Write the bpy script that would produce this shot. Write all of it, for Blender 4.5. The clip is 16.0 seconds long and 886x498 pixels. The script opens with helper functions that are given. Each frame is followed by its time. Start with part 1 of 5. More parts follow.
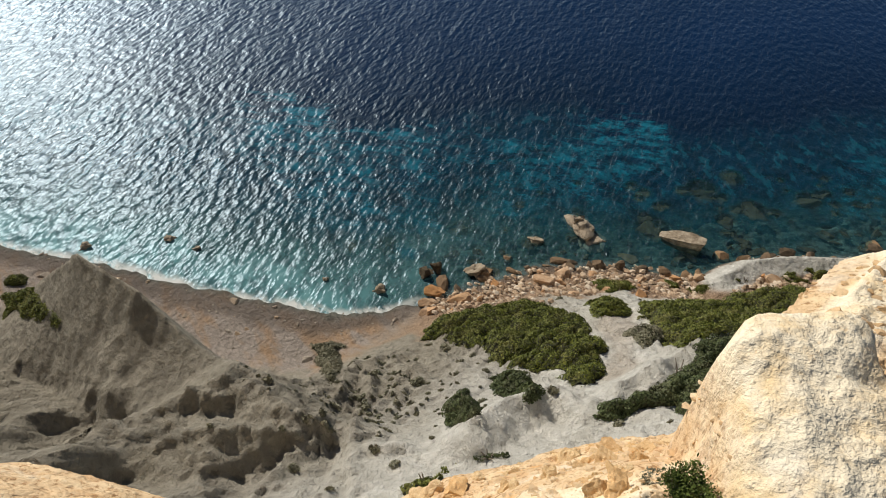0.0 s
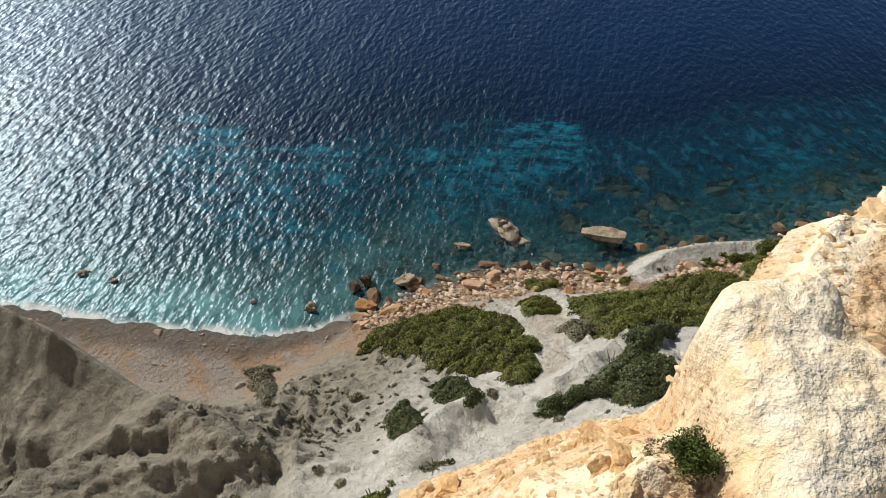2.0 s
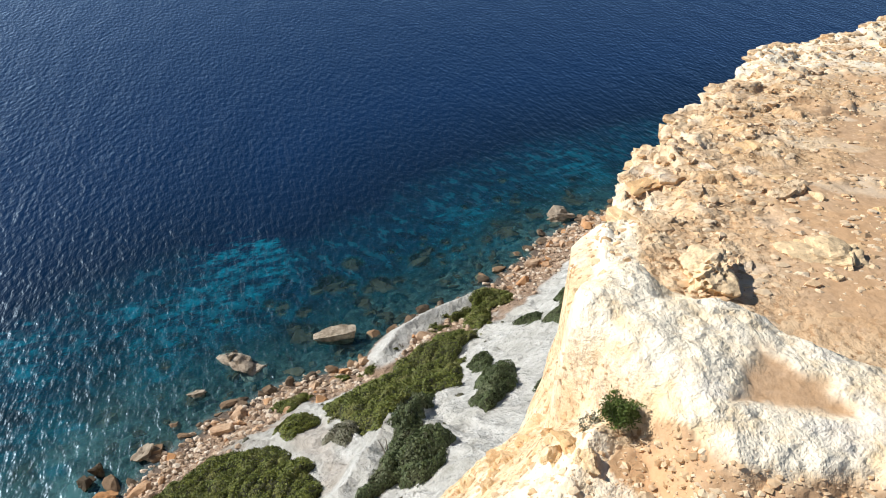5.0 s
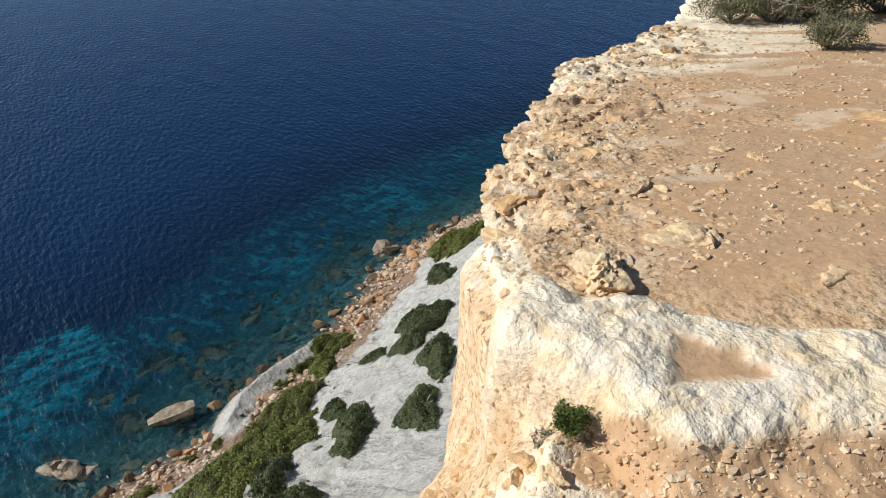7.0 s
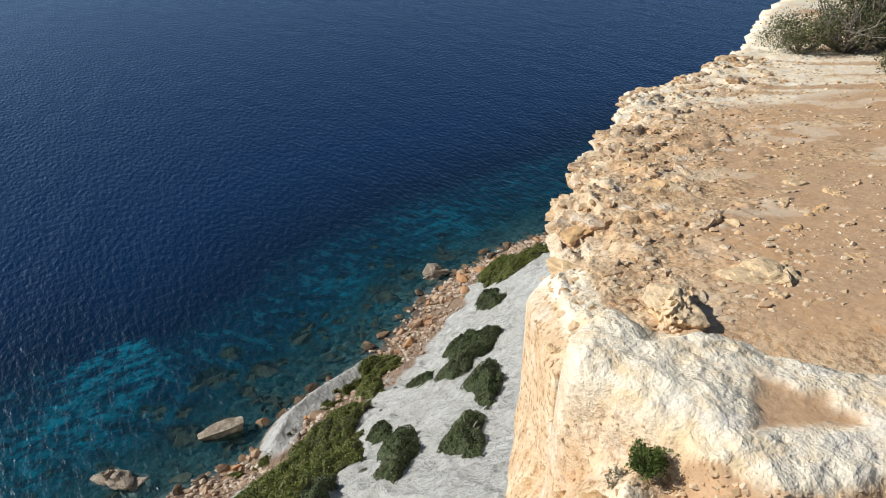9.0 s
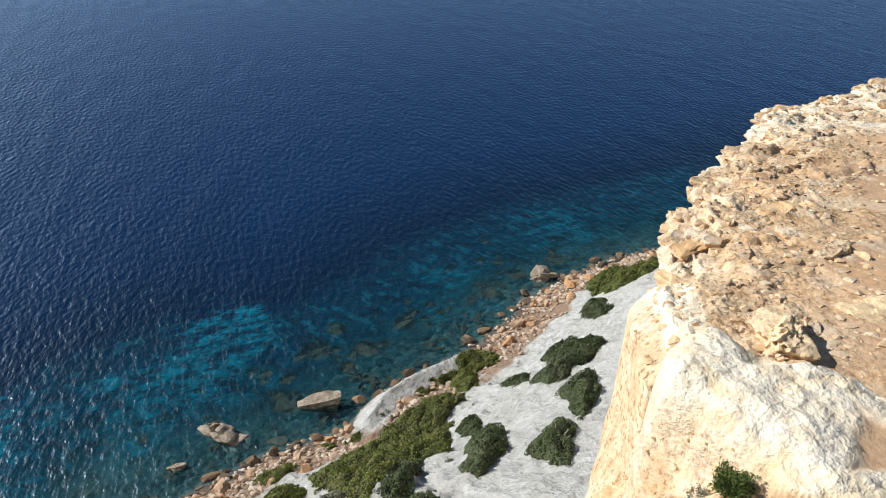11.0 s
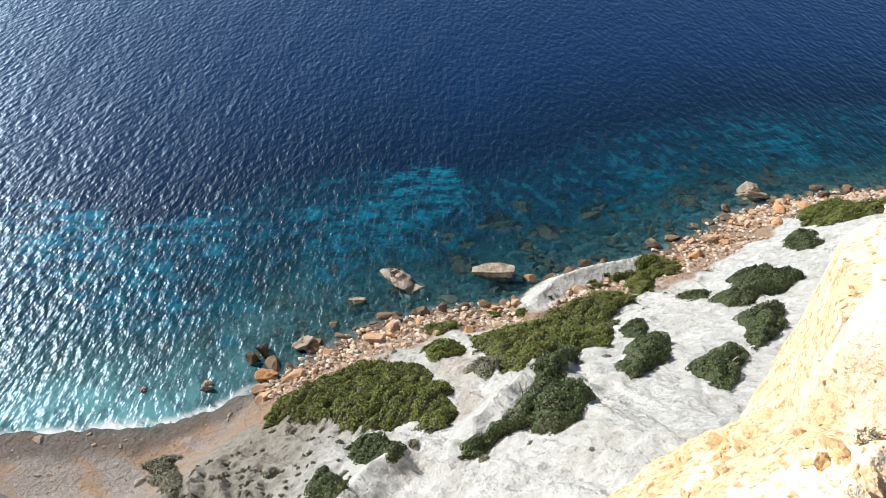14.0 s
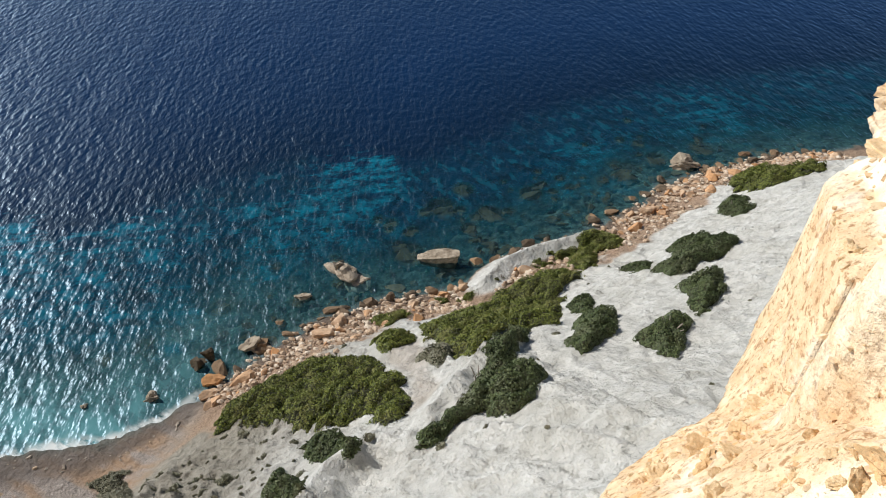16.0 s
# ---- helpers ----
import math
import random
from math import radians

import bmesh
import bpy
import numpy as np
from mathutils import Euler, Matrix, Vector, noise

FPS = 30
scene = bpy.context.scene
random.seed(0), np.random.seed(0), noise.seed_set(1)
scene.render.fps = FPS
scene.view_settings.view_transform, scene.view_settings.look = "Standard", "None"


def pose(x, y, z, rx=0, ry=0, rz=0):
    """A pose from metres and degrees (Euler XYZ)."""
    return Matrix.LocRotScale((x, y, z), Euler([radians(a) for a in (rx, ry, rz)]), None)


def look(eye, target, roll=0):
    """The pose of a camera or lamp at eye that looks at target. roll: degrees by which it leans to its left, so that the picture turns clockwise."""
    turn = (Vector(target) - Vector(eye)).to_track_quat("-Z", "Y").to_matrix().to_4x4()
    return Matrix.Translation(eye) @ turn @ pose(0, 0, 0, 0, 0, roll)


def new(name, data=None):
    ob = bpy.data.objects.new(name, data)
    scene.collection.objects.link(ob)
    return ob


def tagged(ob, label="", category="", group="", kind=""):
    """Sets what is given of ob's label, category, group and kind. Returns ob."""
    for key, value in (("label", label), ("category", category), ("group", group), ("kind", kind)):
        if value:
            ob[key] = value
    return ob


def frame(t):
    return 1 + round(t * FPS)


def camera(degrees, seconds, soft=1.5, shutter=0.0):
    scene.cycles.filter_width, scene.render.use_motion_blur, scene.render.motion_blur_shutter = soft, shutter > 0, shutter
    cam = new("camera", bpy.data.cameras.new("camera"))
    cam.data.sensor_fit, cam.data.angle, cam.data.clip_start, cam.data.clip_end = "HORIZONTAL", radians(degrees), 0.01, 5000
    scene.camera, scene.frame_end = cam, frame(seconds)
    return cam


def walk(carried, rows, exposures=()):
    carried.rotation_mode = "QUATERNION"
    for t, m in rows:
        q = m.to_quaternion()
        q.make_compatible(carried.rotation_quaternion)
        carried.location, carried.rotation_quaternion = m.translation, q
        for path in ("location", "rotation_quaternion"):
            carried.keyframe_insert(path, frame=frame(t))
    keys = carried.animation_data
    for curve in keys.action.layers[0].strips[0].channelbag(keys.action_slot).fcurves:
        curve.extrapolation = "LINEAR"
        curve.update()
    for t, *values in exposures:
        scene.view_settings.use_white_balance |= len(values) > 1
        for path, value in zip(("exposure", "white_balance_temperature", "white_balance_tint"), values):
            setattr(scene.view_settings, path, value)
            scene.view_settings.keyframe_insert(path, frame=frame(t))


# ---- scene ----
cam = camera(64.0, 16.0, soft=1.0)


PATH = [   # seconds, eye, target, roll
    (0, (0.877, 0.201, 67.924), (0.045, 1.351, 66.515), -0.6),
    (0.5, (0.88, 0.19, 67.896), (0.121, 1.387, 66.486), 2.3),
    (1, (0.871, 0.167, 67.909), (0.106, 1.37, 66.507), 1.0),
    (1.5, (0.82, 0.17, 67.884), (0.124, 1.418, 66.484), 0.1),
    (2, (0.752, 0.08, 67.897), (0.085, 1.356, 66.509), 0.8),
    (2.5, (0.714, -0.046, 67.967), (0.124, 1.373, 66.687), 3.4),
    (3, (0.58, -0.097, 67.949), (0.174, 1.413, 66.701), 0.7),
    (3.5, (0.451, -0.203, 67.991), (0.117, 1.336, 66.758), 1.5),
    (4, (0.37, -0.348, 68.02), (0.089, 1.238, 66.836), 0.3),
    (4.5, (0.346, -0.438, 68.046), (0.197, 1.176, 66.875), 0.7),
    (4.7, (0.322, -0.413, 68.041), (0.259, 1.217, 66.884), 1.0),
    (6.8, (-0.011, -0.303, 67.997), (0.37, 1.324, 66.898), -1.3),
    (7, (-0.028, -0.288, 68.001), (0.491, 1.335, 66.954), 0.1),
    (7.5, (-0.094, -0.279, 68.015), (0.497, 1.364, 67.04), 0.2),
    (8, (-0.122, -0.269, 68.027), (0.332, 1.425, 67.065), -0.7),
    (8.5, (-0.11, -0.249, 68.005), (0.294, 1.443, 67.019), -1.2),
    (9, (-0.11, -0.251, 68.019), (0.284, 1.444, 67.032), -0.7),
    (9.5, (-0.115, -0.289, 68.033), (0.02, 1.45, 67.055), -0.8),
    (9.7, (-0.154, -0.345, 68.076), (-0.097, 1.397, 67.094), -0.8),
    (12, (-0.071, -0.311, 68.013), (0.033, 1.406, 66.993), 1.8),
    (12.5, (-0.106, -0.363, 68.016), (-0.398, 1.302, 66.947), 0.9),
    (13, (-0.11, -0.379, 67.998), (-0.518, 1.225, 66.875), 1.5),
    (13.5, (-0.1, -0.362, 67.986), (-0.505, 1.143, 66.733), 1.6),
    (14, (-0.101, -0.368, 67.988), (-0.507, 1.115, 66.71), 1.5),
    (14.5, (-0.094, -0.394, 68.022), (-0.389, 1.102, 66.728), 1.7),
    (15, (-0.088, -0.375, 68.02), (-0.328, 1.095, 66.685), 1.7),
    (15.5, (-0.083, -0.306, 67.941), (-0.317, 1.161, 66.603), 2.5),
    (16, (-0.079, 0.148, 67.529), (-0.329, 1.646, 66.227), 1.3),
]
walk(cam, [(t, look(eye, target, roll)) for t, eye, target, roll in PATH],
     [(0, -0.33, 7300, 10), (1.5, -0.27, 7250, 10), (3, 0.1, 6750, 10), (4.5, 0.24, 6500, 10), (7.5, -0.17, 6500, 10), (9.5, -0.17, 6400, 10), (12.5, 0.38, 6350, 10), (14, 0.42, 6400, 10), (15.4, 0.36, 6500, 10), (16, 0.0, 6500, 10)])

# ---- daylight ----
SUN_AZ, SUN_EL = 70.0, 34.0   # degrees: turned left from +y, above the horizon
sun_way = Vector((-math.sin(radians(SUN_AZ)) * math.cos(radians(SUN_EL)),
                  math.cos(radians(SUN_AZ)) * math.cos(radians(SUN_EL)), math.sin(radians(SUN_EL))))
world = bpy.data.worlds.new("sky")
scene.world = world
world.use_nodes = True
wn, wl = world.node_tree.nodes, world.node_tree.links
sky = wn.new("ShaderNodeTexSky")
sky.sky_type, sky.sun_disc = 'NISHITA', False
sky.air_density, sky.dust_density, sky.ozone_density = 0.85, 0.0, 1.8
sky.sun_elevation, sky.sun_rotation = radians(SUN_EL), radians(-SUN_AZ)
wl.new(sky.outputs[0], wn["Background"].inputs[0])
wn["Background"].inputs[1].default_value = 0.055
sun = new("sun", bpy.data.lights.new("sun", 'SUN'))
sun.data.energy, sun.data.angle, sun.data.color = 5.0, radians(0.53), (1.0, 0.965, 0.905)
sun.matrix_world = look(sun_way * 50, (0, 0, 0))
scene.view_settings.exposure = 0.0


# ---- noise and shape helpers ----
def lattice(ix, iy, seed):
    n = (ix.astype(np.int64) * 374761393 + iy.astype(np.int64) * 668265263 + seed * 1274126177) & 0xFFFFFFFF
    n = ((n ^ (n >> 13)) * 1274126177) & 0xFFFFFFFF
    return ((n ^ (n >> 16)) & 0xFFFF) / 65535.0


def value_noise(x, y, seed=0):
    ix, iy = np.floor(x), np.floor(y)
    fx, fy = x - ix, y - iy
    fx, fy = fx * fx * (3 - 2 * fx), fy * fy * (3 - 2 * fy)
    a, b = lattice(ix, iy, seed), lattice(ix + 1, iy, seed)
    c, d = lattice(ix, iy + 1, seed), lattice(ix + 1, iy + 1, seed)
    return (a + (b - a) * fx) * (1 - fy) + (c + (d - c) * fx) * fy


def fbm(x, y, octaves=4, seed=0, ridged=False):
    total, amp, norm = 0.0, 1.0, 0.0
    for k in range(octaves):
        v = value_noise(x * 2 ** k + 17.3 * k, y * 2 ** k - 9.1 * k, seed + k)
        if ridged:
            v = 1 - np.abs(2 * v - 1)
        total, norm, amp = total + amp * v, norm + amp, amp * 0.5
    return total / norm


def smooth(a, b, v):
    t = np.clip((v - a) / (b - a), 0, 1)
    return t * t * (3 - 2 * t)


def line_distance(x, y, pts):
    """Distance to an open polyline, positive to the right of its direction, and the length along it."""
    best = np.full(np.shape(x), 1e9)
    sign, along = np.ones(np.shape(x)), np.zeros(np.shape(x))
    run = 0.0
    for (ax, ay), (bx, by) in zip(pts[:-1], pts[1:]):
        dx, dy = bx - ax, by - ay
        ln = math.hypot(dx, dy)
        t = np.clip(((x - ax) * dx + (y - ay) * dy) / (ln * ln), 0, 1)
        d = np.hypot(x - ax - t * dx, y - ay - t * dy)
        near = d < best - 1e-9
        best = np.where(near, d, best)
        sign = np.where(near, np.where((x - ax) * dy - (y - ay) * dx >= 0, 1.0, -1.0), sign)
        along = np.where(near, run + t * ln, along)
        run += ln
    return best * sign, along


def grid_mesh(name, xs, ys, height, attrs=None):
    gx, gy = np.meshgrid(xs, ys)
    x, y, z = height(gx, gy)
    nx, ny = len(xs), len(ys)
    me = bpy.data.meshes.new(name)
    me.vertices.add(nx * ny)
    me.vertices.foreach_set("co", np.stack([x.ravel(), y.ravel(), z.ravel()], 1).astype(np.float32).ravel())
    i = (np.arange(ny - 1)[:, None] * nx + np.arange(nx - 1)[None, :]).ravel()
    quads = np.stack([i, i + 1, i + nx + 1, i + nx], 1).ravel().astype(np.int32)
    me.loops.add(len(quads))
    me.loops.foreach_set("vertex_index", quads)
    me.polygons.add(len(quads) // 4)
    me.polygons.foreach_set("loop_start", np.arange(0, len(quads), 4, dtype=np.int32))
    me.polygons.foreach_set("use_smooth", np.ones(len(quads) // 4, dtype=bool))
    me.update(calc_edges=True)
    for key, fn in (attrs or {}).items():
        at_ = me.attributes.new(key, 'FLOAT', 'POINT')
        at_.data.foreach_set("value", fn(x, y, z).astype(np.float32).ravel())
    return me


# ---- plan ----
SHORE = [(-400, -140), (-140, 3), (-89.7, 21.3), (-73.4, 27.7), (-57, 33.0), (-43, 38.8), (-38.9, 42.3), (-36.3, 46.5), (-31, 54.3), (-27, 59.8),
         (-19, 66), (-9, 70), (-5.2, 76), (5, 83.8), (10.3, 88.7), (17, 96), (19.2, 100.5), (28.7, 107.5), (38.5, 114), (48.7, 117.3), (120, 150), (500, 300)]
# the cliff's rim: x, y and the height of its edge
RIM_EDGE = [(-30, -18, 65.3), (-9, -5.5, 65.3), (-4, -1.6, 65.3), (-1.7, 0.12, 65.3), (-1.29, 0.38, 65.35), (-1.09, 0.47, 65.35), (-0.76, 0.6, 65.3), (-0.5, 0.68, 65.25), (-0.27, 0.84, 65.2), (-0.11, 1.04, 65.22),
            (0.05, 1.28, 65.25), (0.24, 1.55, 65.22), (0.48, 1.85, 65.2), (0.72, 2.04, 65.2), (0.79, 2.16, 65.2), (0.85, 2.32, 65.2), (0.94, 2.53, 65.25), (1.03, 2.71, 65.45), (1.16, 2.85, 65.85), (1.31, 2.96, 65.96), (1.33, 3.12, 65.95), (1.42, 3.5, 65.92),
            (1.56, 3.66, 65.9), (1.56, 3.84, 65.9), (1.74, 3.95, 65.88), (1.9, 4.28, 65.84), (2.13, 4.7, 65.78), (2.46, 5.05, 65.74), (2.6, 5.4, 65.7), (2.9, 5.5, 65.7), (3.1, 5.95, 65.65), (3.45, 6.55, 65.62),
            (3.6, 6.82, 65.58), (3.95, 7.18, 65.53), (4.46, 7.45, 65.5), (5.0, 7.62, 65.47), (5.49, 8.26, 65.4), (6.2, 8.8, 65.33), (7.29, 9.98, 65.18), (8.4, 11.4, 65.0), (11.25, 15.0, 64.6), (30, 30, 64.6), (90, 60, 64.6)]
RIM = [p[:2] for p in RIM_EDGE]
RIM_SLOPE = [1.45] * 11 + [1.5, 1.5, 1.6, 3.0, 4.5, 5.0, 4.5, 1.2] + [0.45] * 24   # how steeply the ground climbs from each point of the edge
RIM_RUN = np.concatenate([[0], np.cumsum([math.dist(p, q) for p, q in zip(RIM[:-1], RIM[1:])])])
# the cream block at the edge, the line where loose soil covers its near side, its hollow, and the crust strip behind it
BLOCK = [(0.90, -40), (1.0, 0.6), (0.985, 1.0), (0.955, 1.2), (0.92, 1.36), (0.86, 1.5), (0.795, 1.62), (0.80, 1.74), (0.86, 1.84), (0.95, 1.90), (1.07, 1.96), (1.16, 1.92), (1.21, 1.80), (1.30, 1.73), (1.43, 1.70),
         (1.53, 1.63), (1.57, 1.52), (1.70, 1.40), (2.18, 1.22), (3.5, 0.75), (9, -2), (40, -10), (40, -40)]
FEET = [(0.2, 1.4), (0.9, 1.07), (1.05, 1.0), (1.14, 0.89), (1.36, 0.86), (1.5, 0.85), (1.74, 0.77), (3, 0.3), (9, -3)]
LOOSE = [(0.83, 1.04), (0.87, 1.12), (0.97, 1.13), (1.03, 1.06), (1.07, 0.96), (1.11, 0.83), (1.2, 0.5), (1.0, 0.4), (0.92, 0.87), (0.88, 0.95)]   # loose soil below the plant
HOLLOW = [(1.35, 1.42), (1.25, 1.22), (1.21, 1.10), (1.29, 1.08), (1.57, 1.05), (1.52, 1.22), (1.44, 1.38)]
STRIP = [(1.06, 1.95), (1.13, 2.25), (1.22, 2.72)]


def inland(x, y):
    return line_distance(x, y, SHORE)[0]


def inside(px, py, poly):
    hit = np.zeros(np.shape(px), bool)
    j = len(poly) - 1
    for i in range(len(poly)):
        (xi, yi), (xj, yj) = poly[i], poly[j]
        if yi != yj:
            hit ^= ((yi > py) != (yj > py)) & (px < (xj - xi) * (py - yi) / (yj - yi) + xi)
        j = i
    return hit


def tent(x, y, pts, width):
    d, a = line_distance(x, y, pts)
    return np.clip(1 - np.abs(d) / width, 0, 1), a


CLAY_RIDGES = [   # crest line, width, height
    ([(-44.3, 3.1), (-45.7, 5.8), (-45.8, 7.9), (-44.5, 11.1), (-42.2, 11.1)], 5.0, 3.0),
    ([(-34.1, 9.0), (-33.3, 11.7), (-32.9, 13.6), (-31.8, 16.4), (-30.4, 17.2), (-26.1, 16.6), (-24.0, 16.8)], 4.6, 3.2),
    ([(-31.6, 3.5), (-31.4, 7.0), (-29.1, 10.5), (-26.3, 13.5), (-25.2, 14.1)], 3.4, 2.4),
    ([(-28.4, 8.2), (-25.5, 11.1), (-24.4, 13.3)], 2.6, 1.6),
    ([(-21.5, 12.0), (-22.7, 16.0), (-22.6, 18.6), (-20.4, 19.1)], 2.8, 2.0),
    ([(-17.5, 15.0), (-18.6, 17.4), (-16.6, 18.0)], 2.2, 1.3)]


def slope_height(x, y):
    wx, wy = 2.0 * (fbm(x / 7, y / 7, 3, 5) - 0.5), 2.0 * (fbm(x / 7, y / 7, 3, 9) - 0.5)
    s, along = line_distance(x + wx, y + wy, SHORE)
    left = smooth(-30, -42, x)
    right_z = np.interp(s, [-300, -60, -25, -8, 0, 5, 15, 30, 60, 90], [-60, -24, -9, -2.2, 0, 1.75, 8.7, 21.5, 47, 60])
    left_z = np.interp(s, [-300, -60, -25, -8, 0, 9, 16, 30, 60, 90], [-60, -20, -6, -1.6, 0, 1.3, 4.5, 15.5, 43, 60])
    z = right_z + (left_z - right_z) * left
    bare = smooth(5, 15, s) * (1 - left * smooth(19, 13, s))
    bad = smooth(-14, -30, x) * smooth(10, 18, s)
    spur = [(-64, 16.2), (-55, 18.2), (-45, 18.2), (-31, 18.2)]
    bad = bad * (1 - 0.8 * smooth(12, 4, np.abs(line_distance(x, y, spur)[0])))
    z = z + bare * (fbm(x / 11 + 3, y / 11, 3, 21) - 0.5) * 2.2
    # rills down the slope
    near = smooth(11, 5, np.abs(line_distance(x, y, spur)[0])) * smooth(-30, -36, x)
    calm = (1 - 0.55 * smooth(-33, -40, x)) * (1 - 0.7 * near)
    z = z + calm * bare * (fbm(along / 2.4, s / 11, 4, 25, True) - 0.6) * (1.7 + 0.8 * bad)
    # badland ridges
    u, v = 0.9 * x + 0.44 * y, 0.9 * y - 0.44 * x
    z = z + bad * (fbm(u / 7.5 + wx * 0.1, v / 24, 5, 29, True) - 0.6) * 2.8
    z = z + bad * (fbm(u / 3.0 + 7, v / 10, 4, 33, True) - 0.6) * 1.2
    dry = bare * (1 - 0.5 * near)
    z = z + calm * dry * (fbm(along / 0.9, s / 6, 3, 35, True) - 0.6) * 0.55
    z = z + bad * (fbm(along / 2.1, s / 4.5, 4, 37, True) - 0.6) * 0.8
    z = z + calm * smooth(-14, -24, x) * dry * (fbm(x / 1.5 + y / 4, y / 1.5, 4, 43, True) - 0.6) * 1.3
    z = z + dry * (fbm(x / 1.6, y / 1.6, 4, 31, True) - 0.6) * 0.75
    # the dark spur above the beach
    h, a = tent(x + wx * 0.6, y + wy * 0.6, [(-64, 16.2), (-55, 18.2), (-45, 18.2), (-31, 18.2)], 8.8)
    d = line_distance(x + wx * 0.6, y + wy * 0.6, [(-64, 16.2), (-55, 18.2), (-45, 18.2), (-31, 18.2)])[0]
    h = np.where(d < 0, np.clip(1 + d / 6.0, 0, 1), h)
    z = z + h * np.interp(a, [0, 9, 14, 19, 33], [9, 17, 17.5, 15.5, 3])
    # sharp clay ridges in the gully
    for pts, wide, high in CLAY_RIDGES:
        h, a = tent(x + wx * 0.35, y + wy * 0.35, pts, wide)
        d = line_distance(x + wx * 0.35, y + wy * 0.35, pts)[0]
        h = np.where(d > 0, np.clip(1 - np.abs(d) / (0.55 * wide), 0, 1), h)
        z = z + h * high * (0.4 + 0.45 * fbm(x / 2.2, y / 2.2, 4, 39, True))
    # white clay crests
    h, a = tent(x, y, [(7, 82.0), (0.5, 78.0), (-4.2, 73.5), (-6.0, 69)], 3.6)
    z = z + h * 2.4
    h, a = tent(x, y, [(-1.9, 44), (-3.2, 38.3), (-4.7, 33.0), (-5.9, 30.0), (-6.8, 27.3)], 2.3)
    z = z + h * 2.0
    h, a = tent(x, y, [(-12.2, 21), (-11.6, 25), (-9.5, 28.5)], 2.6)
    z = z + h * 2.2
    z = z + np.where(s < 6, (fbm(x / 1.7, y / 1.7, 4, 41) - 0.5) * (0.25 + (1 - left) * 0.4 + 1.3 * smooth(0, -6, s)), 0)
    return z


def plateau(x, y):
    return 66.24 - 0.13 * np.clip(y - 2.0, -0.3, 12.0)


def hollow(x, y):
    """1 in the hollow of the block, 0 outside."""
    hx, hy = x + 0.13 * (fbm(x * 9, y * 9, 4, 53) - 0.5), y + 0.13 * (fbm(x * 9, y * 9, 4, 55) - 0.5)
    h = np.abs(line_distance(hx, hy, HOLLOW + HOLLOW[:1])[0]) * np.where(inside(hx, hy, HOLLOW), 1, -1)
    return smooth(-0.03, 0.06, h)


def cliff_parts(x, y):
    """Metres inside the rim, metres inside the block, and the way along the rim."""
    wob = 0.05 + 0.05 * smooth(2.6, 3.5, y)
    wx = x + wob * (fbm(x * 2.4, y * 2.4, 5, 51) - 0.5) * 2
    wy = y + wob * (fbm(x * 2.4, y * 2.4, 5, 57) - 0.5) * 2
    d, run = line_distance(wx, wy, RIM)
    # notched, bedded edge further along
    d = d + smooth(2.8, 3.4, y) * (fbm(x * 4.2, y * 4.2, 3, 71) - 0.5) * 0.13 - 0.015 * smooth(2.9, 3.3, y)
    bx, by = x + (wx - x) * 0.9, y + (wy - y) * 0.9
    st = np.abs(line_distance(bx, by, BLOCK + BLOCK[:1])[0]) * np.where(inside(bx, by, BLOCK), 1, -1)
    return d, st, run


